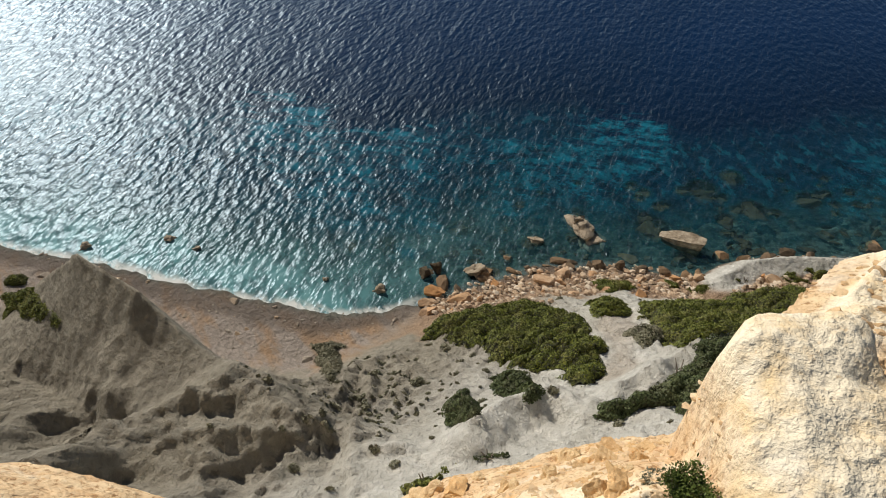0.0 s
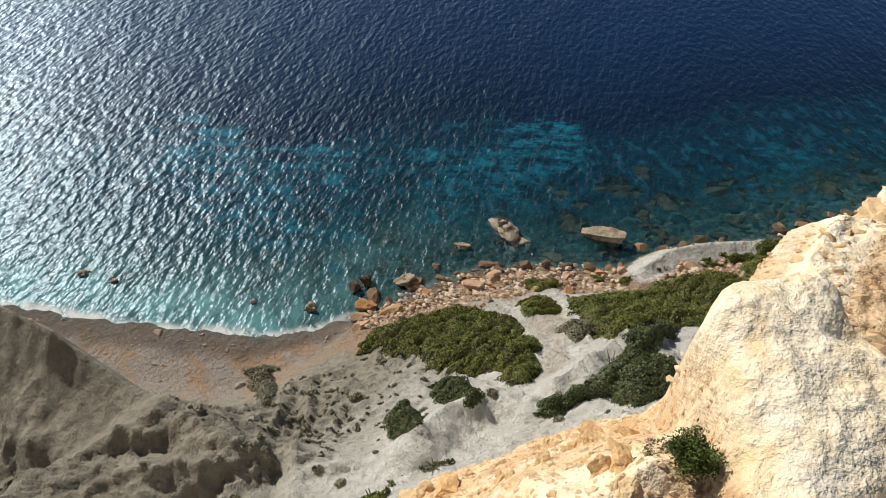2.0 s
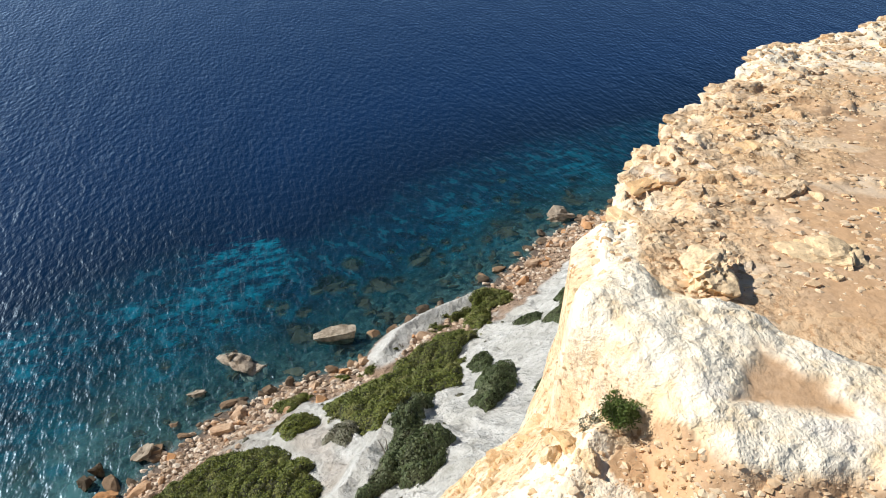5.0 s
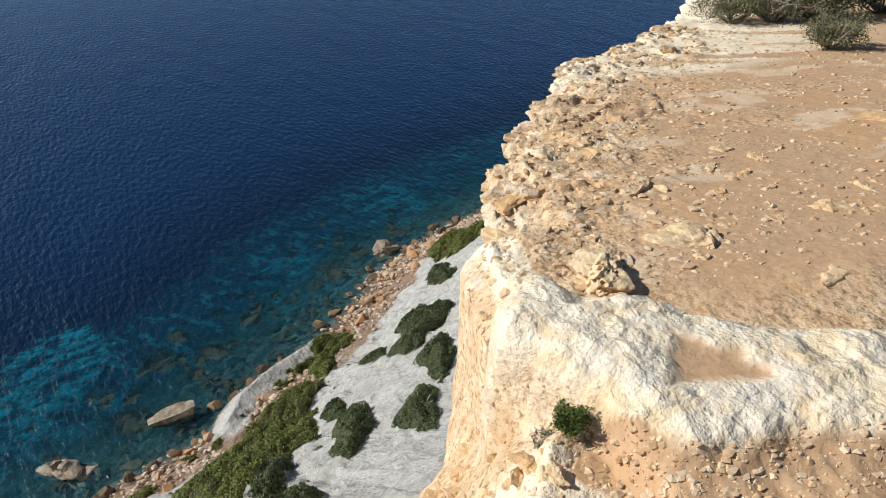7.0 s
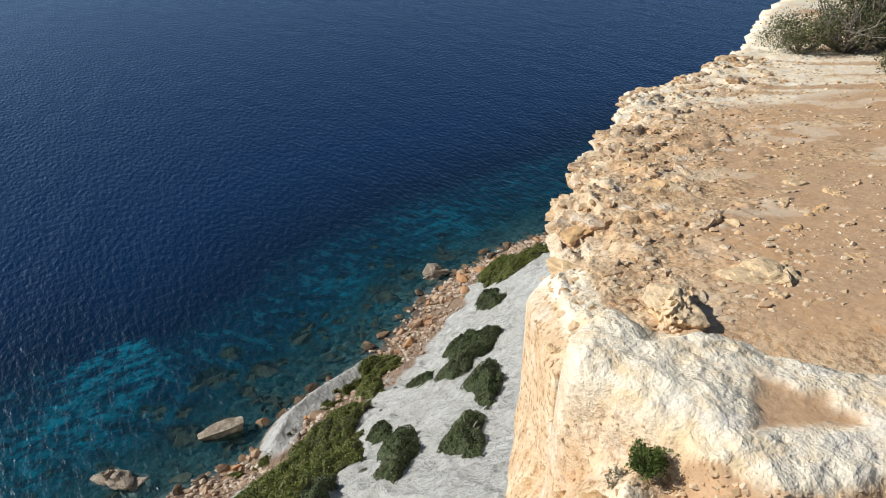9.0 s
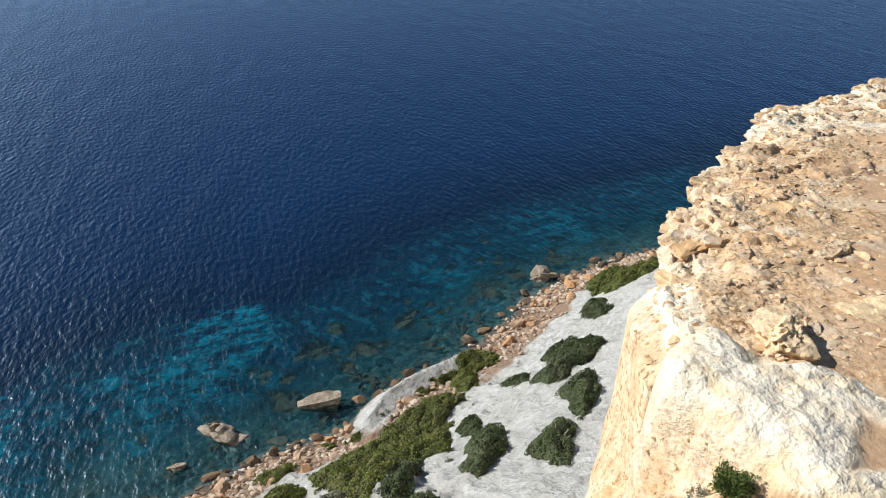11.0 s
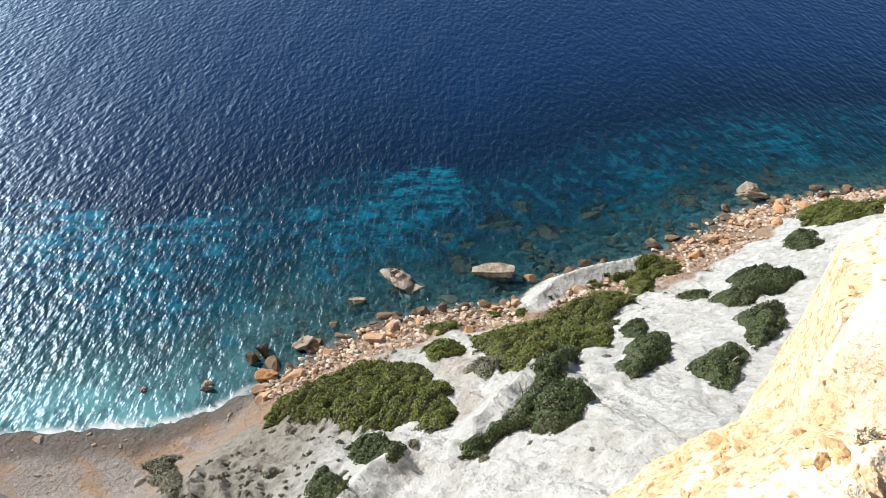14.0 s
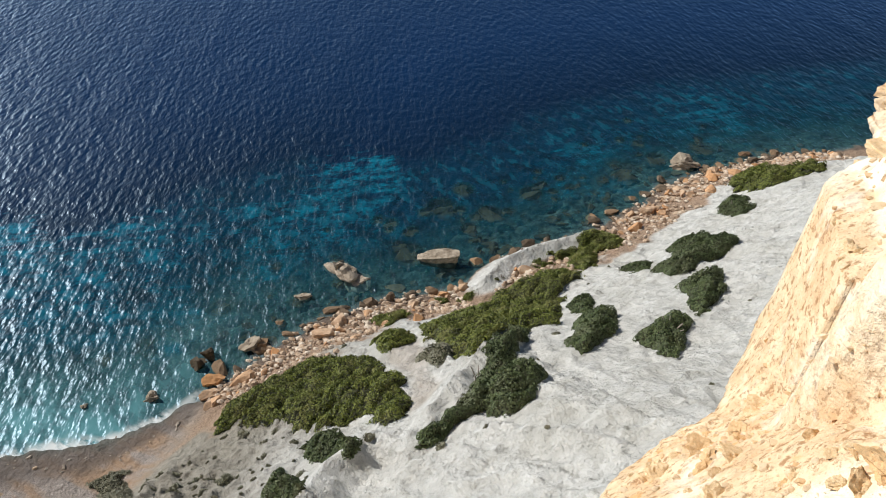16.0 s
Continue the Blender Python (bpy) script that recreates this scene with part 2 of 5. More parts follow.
def cliff_height(x, y):
    d, st, run = cliff_parts(x, y)
    rim_z = np.interp(run, RIM_RUN, [p[2] for p in RIM_EDGE])
    low_edge = smooth(65.9, 65.4, rim_z)
    upper = plateau(x, y)
    face = rim_z + np.interp(run, RIM_RUN, RIM_SLOPE) * np.maximum(d, 0) + low_edge * 0.10 * (fbm(x * 3.0, y * 3.0, 3, 59) - 0.5)
    low = np.minimum(face, upper)
    low = low - 0.05 * smooth(0.25, 0.0, upper - face)
    crust = smooth(-0.12, 0.06, -line_distance(x, y, FEET)[0] + 0.05 * (fbm(x * 7, y * 7, 3, 103) - 0.5))
    block = 66.34 + 0.03 * crust + 0.05 * smooth(-0.02, 0.16, st) * crust + 0.03 * (fbm(x * 2.7, y * 2.7, 3, 63) - 0.4) * crust - 0.022 * hollow(x, y)
    block = block - 0.03 * np.exp(-(((x - 1.165) / 0.07) ** 2 + ((y - 1.68) / 0.05) ** 2))
    back = 0.5 * smooth(0.55, -0.2, y) + 0.03 * smooth(1.2, 1.5, x)
    rise = smooth(-0.03 - back, 0.045 + back, st)
    z = low + (block - low) * rise
    lumps = (fbm(x * 2.3, y * 2.3, 4, 161) - 0.5) * 0.05 + (fbm(x * 6, y * 6, 4, 65) - 0.5) * 0.06 + (fbm(x * 15, y * 15, 3, 67, True) - 0.6) * 0.03 * smooth(4.2, 3.2, y)
    lumps = lumps + (fbm(x * 34, y * 34, 2, 69, True) - 0.6) * 0.009 * smooth(2.7, 2.3, y) * smooth(2.3, 1.8, x)
    lumps = lumps * (0.15 + 0.85 * smooth(-1.2, 0.1, y)) * (1 - 0.35 * rise) * (1 - 0.9 * hollow(x, y) * rise) * (1 - 0.6 * rise * smooth(0.32, 0.12, np.hypot((x - 1.38) * 0.8, y - 1.2)))
    broken = np.maximum(low_edge * smooth(1.0, 0.6, d), smooth(1.3, 0.2, d))
    crags = np.maximum(fbm(x * 3.6, y * 3.6, 4, 81, True) - 0.62, 0) * 0.22 * smooth(1.7, 0.4, d) * smooth(2.6, 3.2, y)
    z = z + (lumps * (0.10 + 0.90 * np.maximum(broken, rise)) + crags) * smooth(-0.10, 0.06, d)
    # strip of white crust along the rim beyond the block
    fin = upper - 0.02 - 0.08 * smooth(2.2, 2.8, y) - 0.7 * np.abs(line_distance(x, y, STRIP)[0]) + (fbm(x * 7, y * 7, 3, 73) - 0.5) * 0.06
    z = np.where(d > 0, np.where(np.abs(line_distance(x, y, STRIP)[0]) < 0.2, np.maximum(z, fin), z), z)
    # bedding ledges at the broken edge
    bed = smooth(2.6, 3.1, y) * smooth(1.6, 0.5, d) * smooth(-0.02, 0.05, d)
    thick = 0.06
    z = z + bed * 0.6 * (thick * (np.floor(z / thick) + smooth(0.55, 0.95, z / thick - np.floor(z / thick))) - z + 0.02)
    z = np.where(d < 0, z + d * 9.0, z)
    return np.maximum(z, -40.0)


def cliff_shape(x, y):
    """The cliff sheet: its height, with the face undercut below the rim and the block overhanging."""
    z = cliff_height(x, y)
    d, st, run = cliff_parts(x, y)
    e = 0.02
    gx = line_distance(x + e, y, RIM)[0] - line_distance(x - e, y, RIM)[0]
    gy = line_distance(x, y + e, RIM)[0] - line_distance(x, y - e, RIM)[0]
    ln = np.hypot(gx, gy) + 1e-6
    rim_z = np.interp(run, RIM_RUN, [p[2] for p in RIM_EDGE])
    u = np.where(d < 0, np.clip((rim_z - 0.03 - z) * 1.3, 0, 0.5), 0) * smooth(1.5, 2.0, y)
    lean = 0.03 * np.clip(66.28 - z, 0, 0.7) * smooth(-0.07, -0.02, st) * smooth(1.40, 1.55, y) * smooth(2.1, 1.95, y) * smooth(1.05, 0.92, x)
    return x + u * gx / ln + lean, y + u * gy / ln, z


# ---- materials ----
def material(name):
    m = bpy.data.materials.new(name)
    m.use_nodes = True
    nt = m.node_tree
    return m, nt.nodes, nt.links, nt.nodes["Principled BSDF"]


def texture(n, l, scale, detail=5.0, rough=0.6, kind='ShaderNodeTexNoise', vec=None, stretch=None):
    if vec is None:
        geo = n.new("ShaderNodeNewGeometry")
        vec = geo.outputs["Position"]
    if stretch:
        if len(stretch) > 3:
            turn = n.new("ShaderNodeMapping")
            turn.inputs["Rotation"].default_value = (0, 0, radians(stretch[3]))
            l.new(vec, turn.inputs["Vector"])
            vec = turn.outputs["Vector"]
        mp = n.new("ShaderNodeMapping")
        mp.inputs["Scale"].default_value = stretch[:3]
        l.new(vec, mp.inputs["Vector"])
        vec = mp.outputs["Vector"]
    t = n.new(kind)
    l.new(vec, t.inputs["Vector"])
    t.inputs["Scale"].default_value = scale
    if kind == 'ShaderNodeTexNoise':
        t.inputs["Detail"].default_value, t.inputs["Roughness"].default_value = detail, rough
    return t


def ramp(n, l, src, stops, smoothly=False):
    r = n.new("ShaderNodeValToRGB")
    if smoothly:
        r.color_ramp.interpolation = 'EASE'
    el = r.color_ramp.elements
    while len(el) < len(stops):
        el.new(0.5)
    for e, (p, c) in zip(el, stops):
        e.position = p
        e.color = (c, c, c, 1) if isinstance(c, (int, float)) else (*c, 1)
    if src is not None:
        l.new(src, r.inputs[0])
    return r.outputs[0]


def mix(n, l, fac, a, b, how='MIX'):
    m = n.new("ShaderNodeMix")
    m.data_type, m.blend_type = 'RGBA', how
    for sock, v in ((m.inputs[0], fac), (m.inputs[6], a), (m.inputs[7], b)):
        if isinstance(v, (int, float)):
            sock.default_value = v
        elif isinstance(v, tuple):
            sock.default_value = (*v, 1)
        else:
            l.new(v, sock)
    return m.outputs[2]


def sums(n, l, op, a, b):
    m = n.new("ShaderNodeMath")
    m.operation = op
    for sock, v in zip(m.inputs, (a, b)):
        if isinstance(v, (int, float)):
            sock.default_value = v
        else:
            l.new(v, sock)
    return m.outputs[0]


def bump(n, l, height, distance, strength=1.0, base=None):
    b = n.new("ShaderNodeBump")
    b.inputs["Strength"].default_value, b.inputs["Distance"].default_value = strength, distance
    l.new(height, b.inputs["Height"])
    if base is not None:
        l.new(base, b.inputs["Normal"])
    return b.outputs[0]


def attribute(n, name):
    a = n.new("ShaderNodeAttribute")
    a.attribute_name = name
    return a.outputs["Fac"]


# clay slope, scree and beach in one ground sheet
M_GROUND, n, l, b = material("clay_ground")
big, mid, fine = texture(n, l, 0.12, 4), texture(n, l, 0.9, 6, 0.65), texture(n, l, 7.0, 5, 0.7)
white = mix(n, l, ramp(n, l, mid.outputs[0], [(0.3, 0.0), (0.7, 1.0)]), (0.47, 0.465, 0.435), (0.72, 0.71, 0.675))
grey = mix(n, l, ramp(n, l, mid.outputs[0], [(0.3, 0.0), (0.7, 1.0)]), (0.175, 0.158, 0.13), (0.37, 0.343, 0.29))
clay = mix(n, l, attribute(n, "grey"), white, grey)
clay = mix(n, l, ramp(n, l, texture(n, l, 1.1, 7, 0.72, stretch=(1.0, 0.25, 0.5, -37)).outputs[0], [(0.30, 0.75), (0.44, 0.0)]), clay, (0.24, 0.235, 0.20))
clay = mix(n, l, ramp(n, l, big.outputs[0], [(0.45, 0.0), (0.7, 0.35)]), clay, (0.36, 0.34, 0.28))
shingle = mix(n, l, ramp(n, l, fine.outputs[0], [(0.35, 0.0), (0.65, 1.0)]), (0.22, 0.19, 0.17), (0.43, 0.375, 0.335))
rust = ramp(n, l, texture(n, l, 0.25, 4, 0.6, stretch=(0.5, 1.6, 1, 20)).outputs[0], [(0.46, 0.0), (0.62, 0.6)])
shingle = mix(n, l, rust, shingle, (0.36, 0.21, 0.10))
scree = mix(n, l, ramp(n, l, fine.outputs[0], [(0.35, 0.0), (0.62, 1.0)]), (0.17, 0.11, 0.075), (0.48, 0.35, 0.25))
col = mix(n, l, attribute(n, "scree"), clay, scree)
col = mix(n, l, attribute(n, "beach"), col, shingle)
bed = mix(n, l, ramp(n, l, mid.outputs[0], [(0.40, 0.0), (0.60, 1.0)]), (0.045, 0.065, 0.06), (0.15, 0.20, 0.18))
col = mix(n, l, attribute(n, "damp"), col, (0.12, 0.10, 0.088))
col = mix(n, l, attribute(n, "wet"), col, bed)
l.new(col, b.inputs["Base Color"])
b.inputs["Roughness"].default_value = 0.95
b.inputs["Specular IOR Level"].default_value = 0.15
streak = texture(n, l, 1.3, 5, 0.65, stretch=(1.0, 0.13, 0.4, -37))
steep = sums(n, l, 'SUBTRACT', 1.0, attribute(n, "beach"))
nrm = bump(n, l, sums(n, l, 'MULTIPLY', streak.outputs[0], steep), 0.40)
nrm = bump(n, l, sums(n, l, 'MULTIPLY', texture(n, l, 3.6, 5, 0.65, stretch=(1.0, 0.2, 0.5, -30)).outputs[0], steep), 0.12, 1.0, nrm)
nrm = bump(n, l, mid.outputs[0], 0.80, 1.0, nrm)
nrm = bump(n, l, fine.outputs[0], 0.055, 1.0, nrm)
l.new(nrm, b.inputs["Normal"])

# limestone of the cliff top: cream crust, ochre rubble, trodden soil
M_CLIFF, n, l, b = material("cliff_limestone")
big, mid, fine, grain = texture(n, l, 1.6, 5), texture(n, l, 7.0, 6, 0.68), texture(n, l, 30.0, 6, 0.7), texture(n, l, 130.0, 3, 0.6)
crust = mix(n, l, ramp(n, l, mid.outputs[0], [(0.34, 0.0), (0.54, 1.0)]), (0.87, 0.68, 0.43), (0.95, 0.86, 0.69))
crust = mix(n, l, ramp(n, l, texture(n, l, 3.2, 5, 0.6).outputs[0], [(0.57, 0.0), (0.66, 0.45)]), crust, (0.74, 0.71, 0.67))
crust = mix(n, l, ramp(n, l, texture(n, l, 2.3, 5, 0.6, stretch=(1, 1, 1.6)).outputs[0], [(0.54, 0.0), (0.66, 0.55)]), crust, (0.84, 0.62, 0.34))
crust = mix(n, l, ramp(n, l, fine.outputs[0], [(0.30, 0.7), (0.39, 0.0)]), crust, (0.62, 0.43, 0.24))
ochre = mix(n, l, ramp(n, l, mid.outputs[0], [(0.35, 0.0), (0.65, 1.0)]), (0.66, 0.44, 0.255), (0.84, 0.66, 0.44))
ochre = mix(n, l, ramp(n, l, fine.outputs[0], [(0.39, 0.9), (0.48, 0.0)]), ochre, (0.38, 0.21, 0.10))
ochre = mix(n, l, ramp(n, l, texture(n, l, 2.6, 6, 0.65).outputs[0], [(0.55, 0.0), (0.64, 0.5)]), ochre, (0.92, 0.86, 0.74))
ochre = mix(n, l, ramp(n, l, texture(n, l, 5.0, 5, 0.65).outputs[0], [(0.60, 0.0), (0.68, 0.7)]), ochre, (0.74, 0.40, 0.15))
soil = mix(n, l, ramp(n, l, fine.outputs[0], [(0.3, 0.0), (0.7, 1.0)]), (0.47, 0.30, 0.17), (0.66, 0.455, 0.29))
soil = mix(n, l, ramp(n, l, big.outputs[0], [(0.42, 0.0), (0.66, 0.8)]), soil, (0.62, 0.38, 0.20))
warm = mix(n, l, ramp(n, l, fine.outputs[0], [(0.36, 0.0), (0.60, 1.0)]), (0.42, 0.245, 0.115), (0.78, 0.55, 0.32))
warm = mix(n, l, ramp(n, l, texture(n, l, 3.4, 5, 0.65).outputs[0], [(0.56, 0.0), (0.64, 0.6)]), warm, (0.86, 0.76, 0.60))
ochre = mix(n, l, sums(n, l, 'MULTIPLY', attribute(n, "tan"), 0.75), ochre, warm)
rubbly = ramp(n, l, texture(n, l, 1.25, 7, 0.68, stretch=(1.0, 1.7, 1, 20)).outputs[0], [(0.52, 0.0), (0.60, 1.0)])
soily = sums(n, l, 'MULTIPLY', attribute(n, "soil"), sums(n, l, 'SUBTRACT', 1.0, sums(n, l, 'MULTIPLY', rubbly, sums(n, l, 'MULTIPLY', attribute(n, "tan"), 0.8))))
col = mix(n, l, soily, ochre, soil)
col = mix(n, l, attribute(n, "crust"), col, crust)
col = mix(n, l, ramp(n, l, grain.outputs[0], [(0.30, 0.12), (0.42, 0.0)]), col, (0.36, 0.22, 0.12))
l.new(col, b.inputs["Base Color"])
b.inputs["Roughness"].default_value = 0.92
b.inputs["Specular IOR Level"].default_value = 0.2
loose = sums(n, l, 'SUBTRACT', 1.0, sums(n, l, 'MULTIPLY', soily, 0.72))


def faded(tex):
    return sums(n, l, 'MULTIPLY', sums(n, l, 'SUBTRACT', tex.outputs[0], 0.5), loose)


nrm = bump(n, l, faded(texture(n, l, 4.0, 6, 0.6)), 0.075)
nrm = bump(n, l, faded(mid), 0.026, 1.0, nrm)
nrm = bump(n, l, faded(fine), 0.004, 1.0, nrm)
nrm = bump(n, l, grain.outputs[0], 0.0008, 1.0, nrm)
l.new(nrm, b.inputs["Normal"])


def rock_material(name, dark, light, stain, scale, relief=1.0, island=False):
    m, n, l, b = material(name)
    vary = n.new("ShaderNodeNewGeometry").outputs["Random Per Island"] if island else n.new("ShaderNodeObjectInfo").outputs["Random"]
    tex = n.new("ShaderNodeTexCoord")
    t1, t2 = texture(n, l, scale, 6, 0.65, vec=tex.outputs["Object"]), texture(n, l, scale * 5, 5, 0.7, vec=tex.outputs["Object"])
    c = mix(n, l, ramp(n, l, t1.outputs[0], [(0.3, 0.0), (0.68, 1.0)]), dark, light)
    c = mix(n, l, ramp(n, l, vary, [(0.0, 0.0), (0.5, 0.1), (1.0, 0.85)]), c, stain)
    c = mix(n, l, ramp(n, l, t2.outputs[0], [(0.34, 0.5), (0.5, 0.0)]), c, tuple(v * 0.45 for v in dark))
    l.new(c, b.inputs["Base Color"])
    b.inputs["Roughness"].default_value = 0.9
    b.inputs["Specular IOR Level"].default_value = 0.2
    nrm = bump(n, l, t1.outputs[0], 0.14 * relief / scale)
    l.new(bump(n, l, t2.outputs[0], 0.016 * relief / scale, 1.0, nrm), b.inputs["Normal"])
    return m


M_BOULDER = rock_material("ochre_boulder", (0.32, 0.19, 0.11), (0.68, 0.51, 0.36), (0.54, 0.27, 0.11), 1.2)
M_SEAROCK = rock_material("weathered_sea_rock", (0.16, 0.12, 0.08), (0.53, 0.455, 0.36), (0.40, 0.33, 0.26), 0.8)
M_DARKROCK = rock_material("wet_dark_rock", (0.045, 0.036, 0.024), (0.13, 0.10, 0.065), (0.10, 0.075, 0.05), 0.9)
M_BEACHROCK = rock_material("grey_beach_stone", (0.20, 0.17, 0.145), (0.52, 0.46, 0.39), (0.46, 0.33, 0.22), 1.2)
M_WETROCK = rock_material("wet_shore_rock", (0.05, 0.038, 0.028), (0.24, 0.18, 0.125), (0.30, 0.19, 0.11), 1.0)
M_HONEY = rock_material("honeycomb_limestone", (0.66, 0.48, 0.29), (0.90, 0.76, 0.54), (0.80, 0.60, 0.36), 5.0, 0.3)
M_STONE = rock_material("cream_stone", (0.62, 0.42, 0.22), (0.88, 0.70, 0.46), (0.74, 0.46, 0.22), 6.0, 0.2)
M_CHIPS = rock_material("limestone_chips", (0.64, 0.46, 0.28), (0.90, 0.75, 0.55), (0.72, 0.47, 0.25), 6.0, 0.2, True)
M_RUBBLE = rock_material("shore_rubble", (0.24, 0.15, 0.09), (0.66, 0.50, 0.36), (0.80, 0.70, 0.58), 1.2, 1.0, True)


def leaf_material(name, dark, light, dry):
    m, n, l, b = material(name)
    geo = n.new("ShaderNodeNewGeometry")
    c = mix(n, l, ramp(n, l, geo.outputs["Random Per Island"], [(0.0, 0.0), (1.0, 1.0)]), dark, light)
    patch = texture(n, l, 0.35 if dry else 3.0, 3)
    c = mix(n, l, ramp(n, l, patch.outputs[0], [(0.48, 0.0), (0.68, 0.65)]), c, dry or light)
    clumps = texture(n, l, 0.75 if dry else 5.0, 3)
    c = mix(n, l, ramp(n, l, clumps.outputs[0], [(0.40, 0.45), (0.54, 0.0)]), c, tuple(v * 0.7 for v in dark))
    l.new(c, b.inputs["Base Color"])
    b.inputs["Roughness"].default_value = 0.6
    b.inputs["Specular IOR Level"].default_value = 0.25
    return m


M_SCRUB = leaf_material("olive_scrub_leaves", (0.062, 0.082, 0.016), (0.23, 0.255, 0.05), (0.22, 0.20, 0.075))
M_DARKLEAF = leaf_material("dark_shrub_leaves", (0.040, 0.060, 0.022), (0.125, 0.155, 0.062), (0.15, 0.155, 0.09))
M_GREYLEAF = leaf_material("grey_tuft_leaves", (0.17, 0.17, 0.11), (0.33, 0.32, 0.24), (0.28, 0.25, 0.18))
M_GREEN = leaf_material("fresh_green_leaves", (0.05, 0.085, 0.015), (0.15, 0.20, 0.045), None)
M_OLIVE = leaf_material("olive_shrub_leaves", (0.075, 0.085, 0.03), (0.20, 0.21, 0.09), (0.26, 0.24, 0.15))
M_WOOD, n, l, b = material("dry_grey_wood")
t = texture(n, l, 20, 5)
l.new(mix(n, l, ramp(n, l, t.outputs[0], [(0.3, 0.0), (0.7, 1.0)]), (0.15, 0.12, 0.09), (0.42, 0.38, 0.33)), b.inputs["Base Color"])
b.inputs["Roughness"].default_value = 0.9
# near-black colour standing for the shade between the scrub's leaves
M_INNER_SHADE, n, l, b = material("shrub_inner_shade")
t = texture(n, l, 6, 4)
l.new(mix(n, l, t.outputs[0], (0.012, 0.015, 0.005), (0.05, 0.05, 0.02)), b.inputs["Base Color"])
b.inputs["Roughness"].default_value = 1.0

# sea water: clear over the shallows, blue where it is deep
M_WATER, n, l, b = material("sea_water")
out = n["Material Output"]
n.remove(b)
depth = attribute(n, "depth")
calm = attribute(n, "foam")
sandy = texture(n, l, 0.25, 7, 0.74, stretch=(0.55, 1.5, 1, -25))
spots = attribute(n, "sand")
patchy = ramp(n, l, sums(n, l, 'ADD', sandy.outputs[0], sums(n, l, 'MULTIPLY', spots, 0.16)), [(0.59, 0.0), (0.69, 1.0)])
patchy = sums(n, l, 'MULTIPLY', patchy, ramp(n, l, texture(n, l, 0.55, 5, 0.65, stretch=(0.9, 1.1, 1, -20)).outputs[0], [(0.40, 0.1), (0.54, 1.0)]))
sand = sums(n, l, 'MULTIPLY', patchy, ramp(n, l, spots, [(0.05, 0.0), (0.4, 0.9)]))
deep01 = sums(n, l, 'DIVIDE', depth, 24.0)
milk = attribute(n, "milk")
body = ramp(n, l, deep01, [(0.0, (0.026, 0.115, 0.13)), (0.07, (0.006, 0.078, 0.105)), (0.22, (0.0012, 0.042, 0.080)), (0.5, (0.0003, 0.0115, 0.036)), (1.0, (0.0003, 0.018, 0.066))])
body = mix(n, l, milk, body, (0.12, 0.32, 0.35))
body = mix(n, l, sand, body, (0.002, 0.165, 0.255))
weed = ramp(n, l, texture(n, l, 0.26, 6, 0.7, stretch=(0.8, 1.4, 1, 30)).outputs[0], [(0.40, 0.85), (0.56, 0.0)])
body = mix(n, l, sums(n, l, 'MULTIPLY', weed, ramp(n, l, deep01, [(0.0, 0.7), (0.3, 0.8), (0.6, 0.0)])), body, (0.0025, 0.014, 0.024))
dapple = ramp(n, l, texture(n, l, 0.36, 5, 0.62, stretch=(0.8, 1.3, 1, 40)).outputs[0], [(0.54, 0.0), (0.60, 0.9)])
dapple = sums(n, l, 'MULTIPLY', dapple, ramp(n, l, deep01, [(0.08, 0.0), (0.16, 1.0), (0.36, 0.8), (0.48, 0.0)]))
body = mix(n, l, dapple, body, (0.004, 0.085, 0.135))
cloudy = ramp(n, l, deep01, [(0.0, 0.06), (0.03, 0.30), (0.08, 0.45), (0.2, 0.66), (0.36, 0.92), (0.5, 1.0)])
cloudy = sums(n, l, 'MAXIMUM', cloudy, sums(n, l, 'MULTIPLY', milk, 0.82))
froth = texture(n, l, 0.55, 7, 0.7, stretch=(0.6, 1.2, 1, 20))
white = sums(n, l, 'MULTIPLY', ramp(n, l, froth.outputs[0], [(0.36, 0.0), (0.52, 0.95)]), calm)
swell = texture(n, l, 0.15, 2, 0.5, stretch=(1.0, 0.35, 1, -18))
chop = texture(n, l, 0.92, 2.0, 0.45, stretch=(1.08, 0.52, 1, -14))
ripple = texture(n, l, 3.4, 2, 0.5, stretch=(1.0, 0.7, 1, -5))
nrm = bump(n, l, swell.outputs[0], 0.45)
nrm = bump(n, l, chop.outputs[0], 0.42, 1.0, nrm)
nrm = bump(n, l, ripple.outputs[0], 0.018, 1.0, nrm)
see = n.new("ShaderNodeBsdfTransparent")
see.inputs[0].default_value = (0.62, 0.82, 0.86, 1)
mass = n.new("ShaderNodeBsdfDiffuse")
l.new(body, mass.inputs[0])
foamy = n.new("ShaderNodeBsdfDiffuse")
foamy.inputs[0].default_value = (0.75, 0.77, 0.76, 1)
gloss = n.new("ShaderNodeBsdfGlossy")
gloss.inputs[0].default_value = (0.64, 0.82, 1.0, 1)
gloss.inputs["Roughness"].default_value = 0.34
l.new(nrm, gloss.inputs["Normal"])
wide = n.new("ShaderNodeBsdfGlossy")
wide.inputs[0].default_value = (0.72, 0.88, 1.0, 1)
wide.inputs["Roughness"].default_value = 0.54
l.new(nrm, wide.inputs["Normal"])
fres = n.new("ShaderNodeFresnel")
fres.inputs[0].default_value = 1.33
l.new(nrm, fres.inputs["Normal"])


def blend(n, l, fac, a, c):
    m = n.new("ShaderNodeMixShader")
    l.new(fac, m.inputs[0])
    l.new(a.outputs[0], m.inputs[1])
    l.new(c.outputs[0], m.inputs[2])
    return m


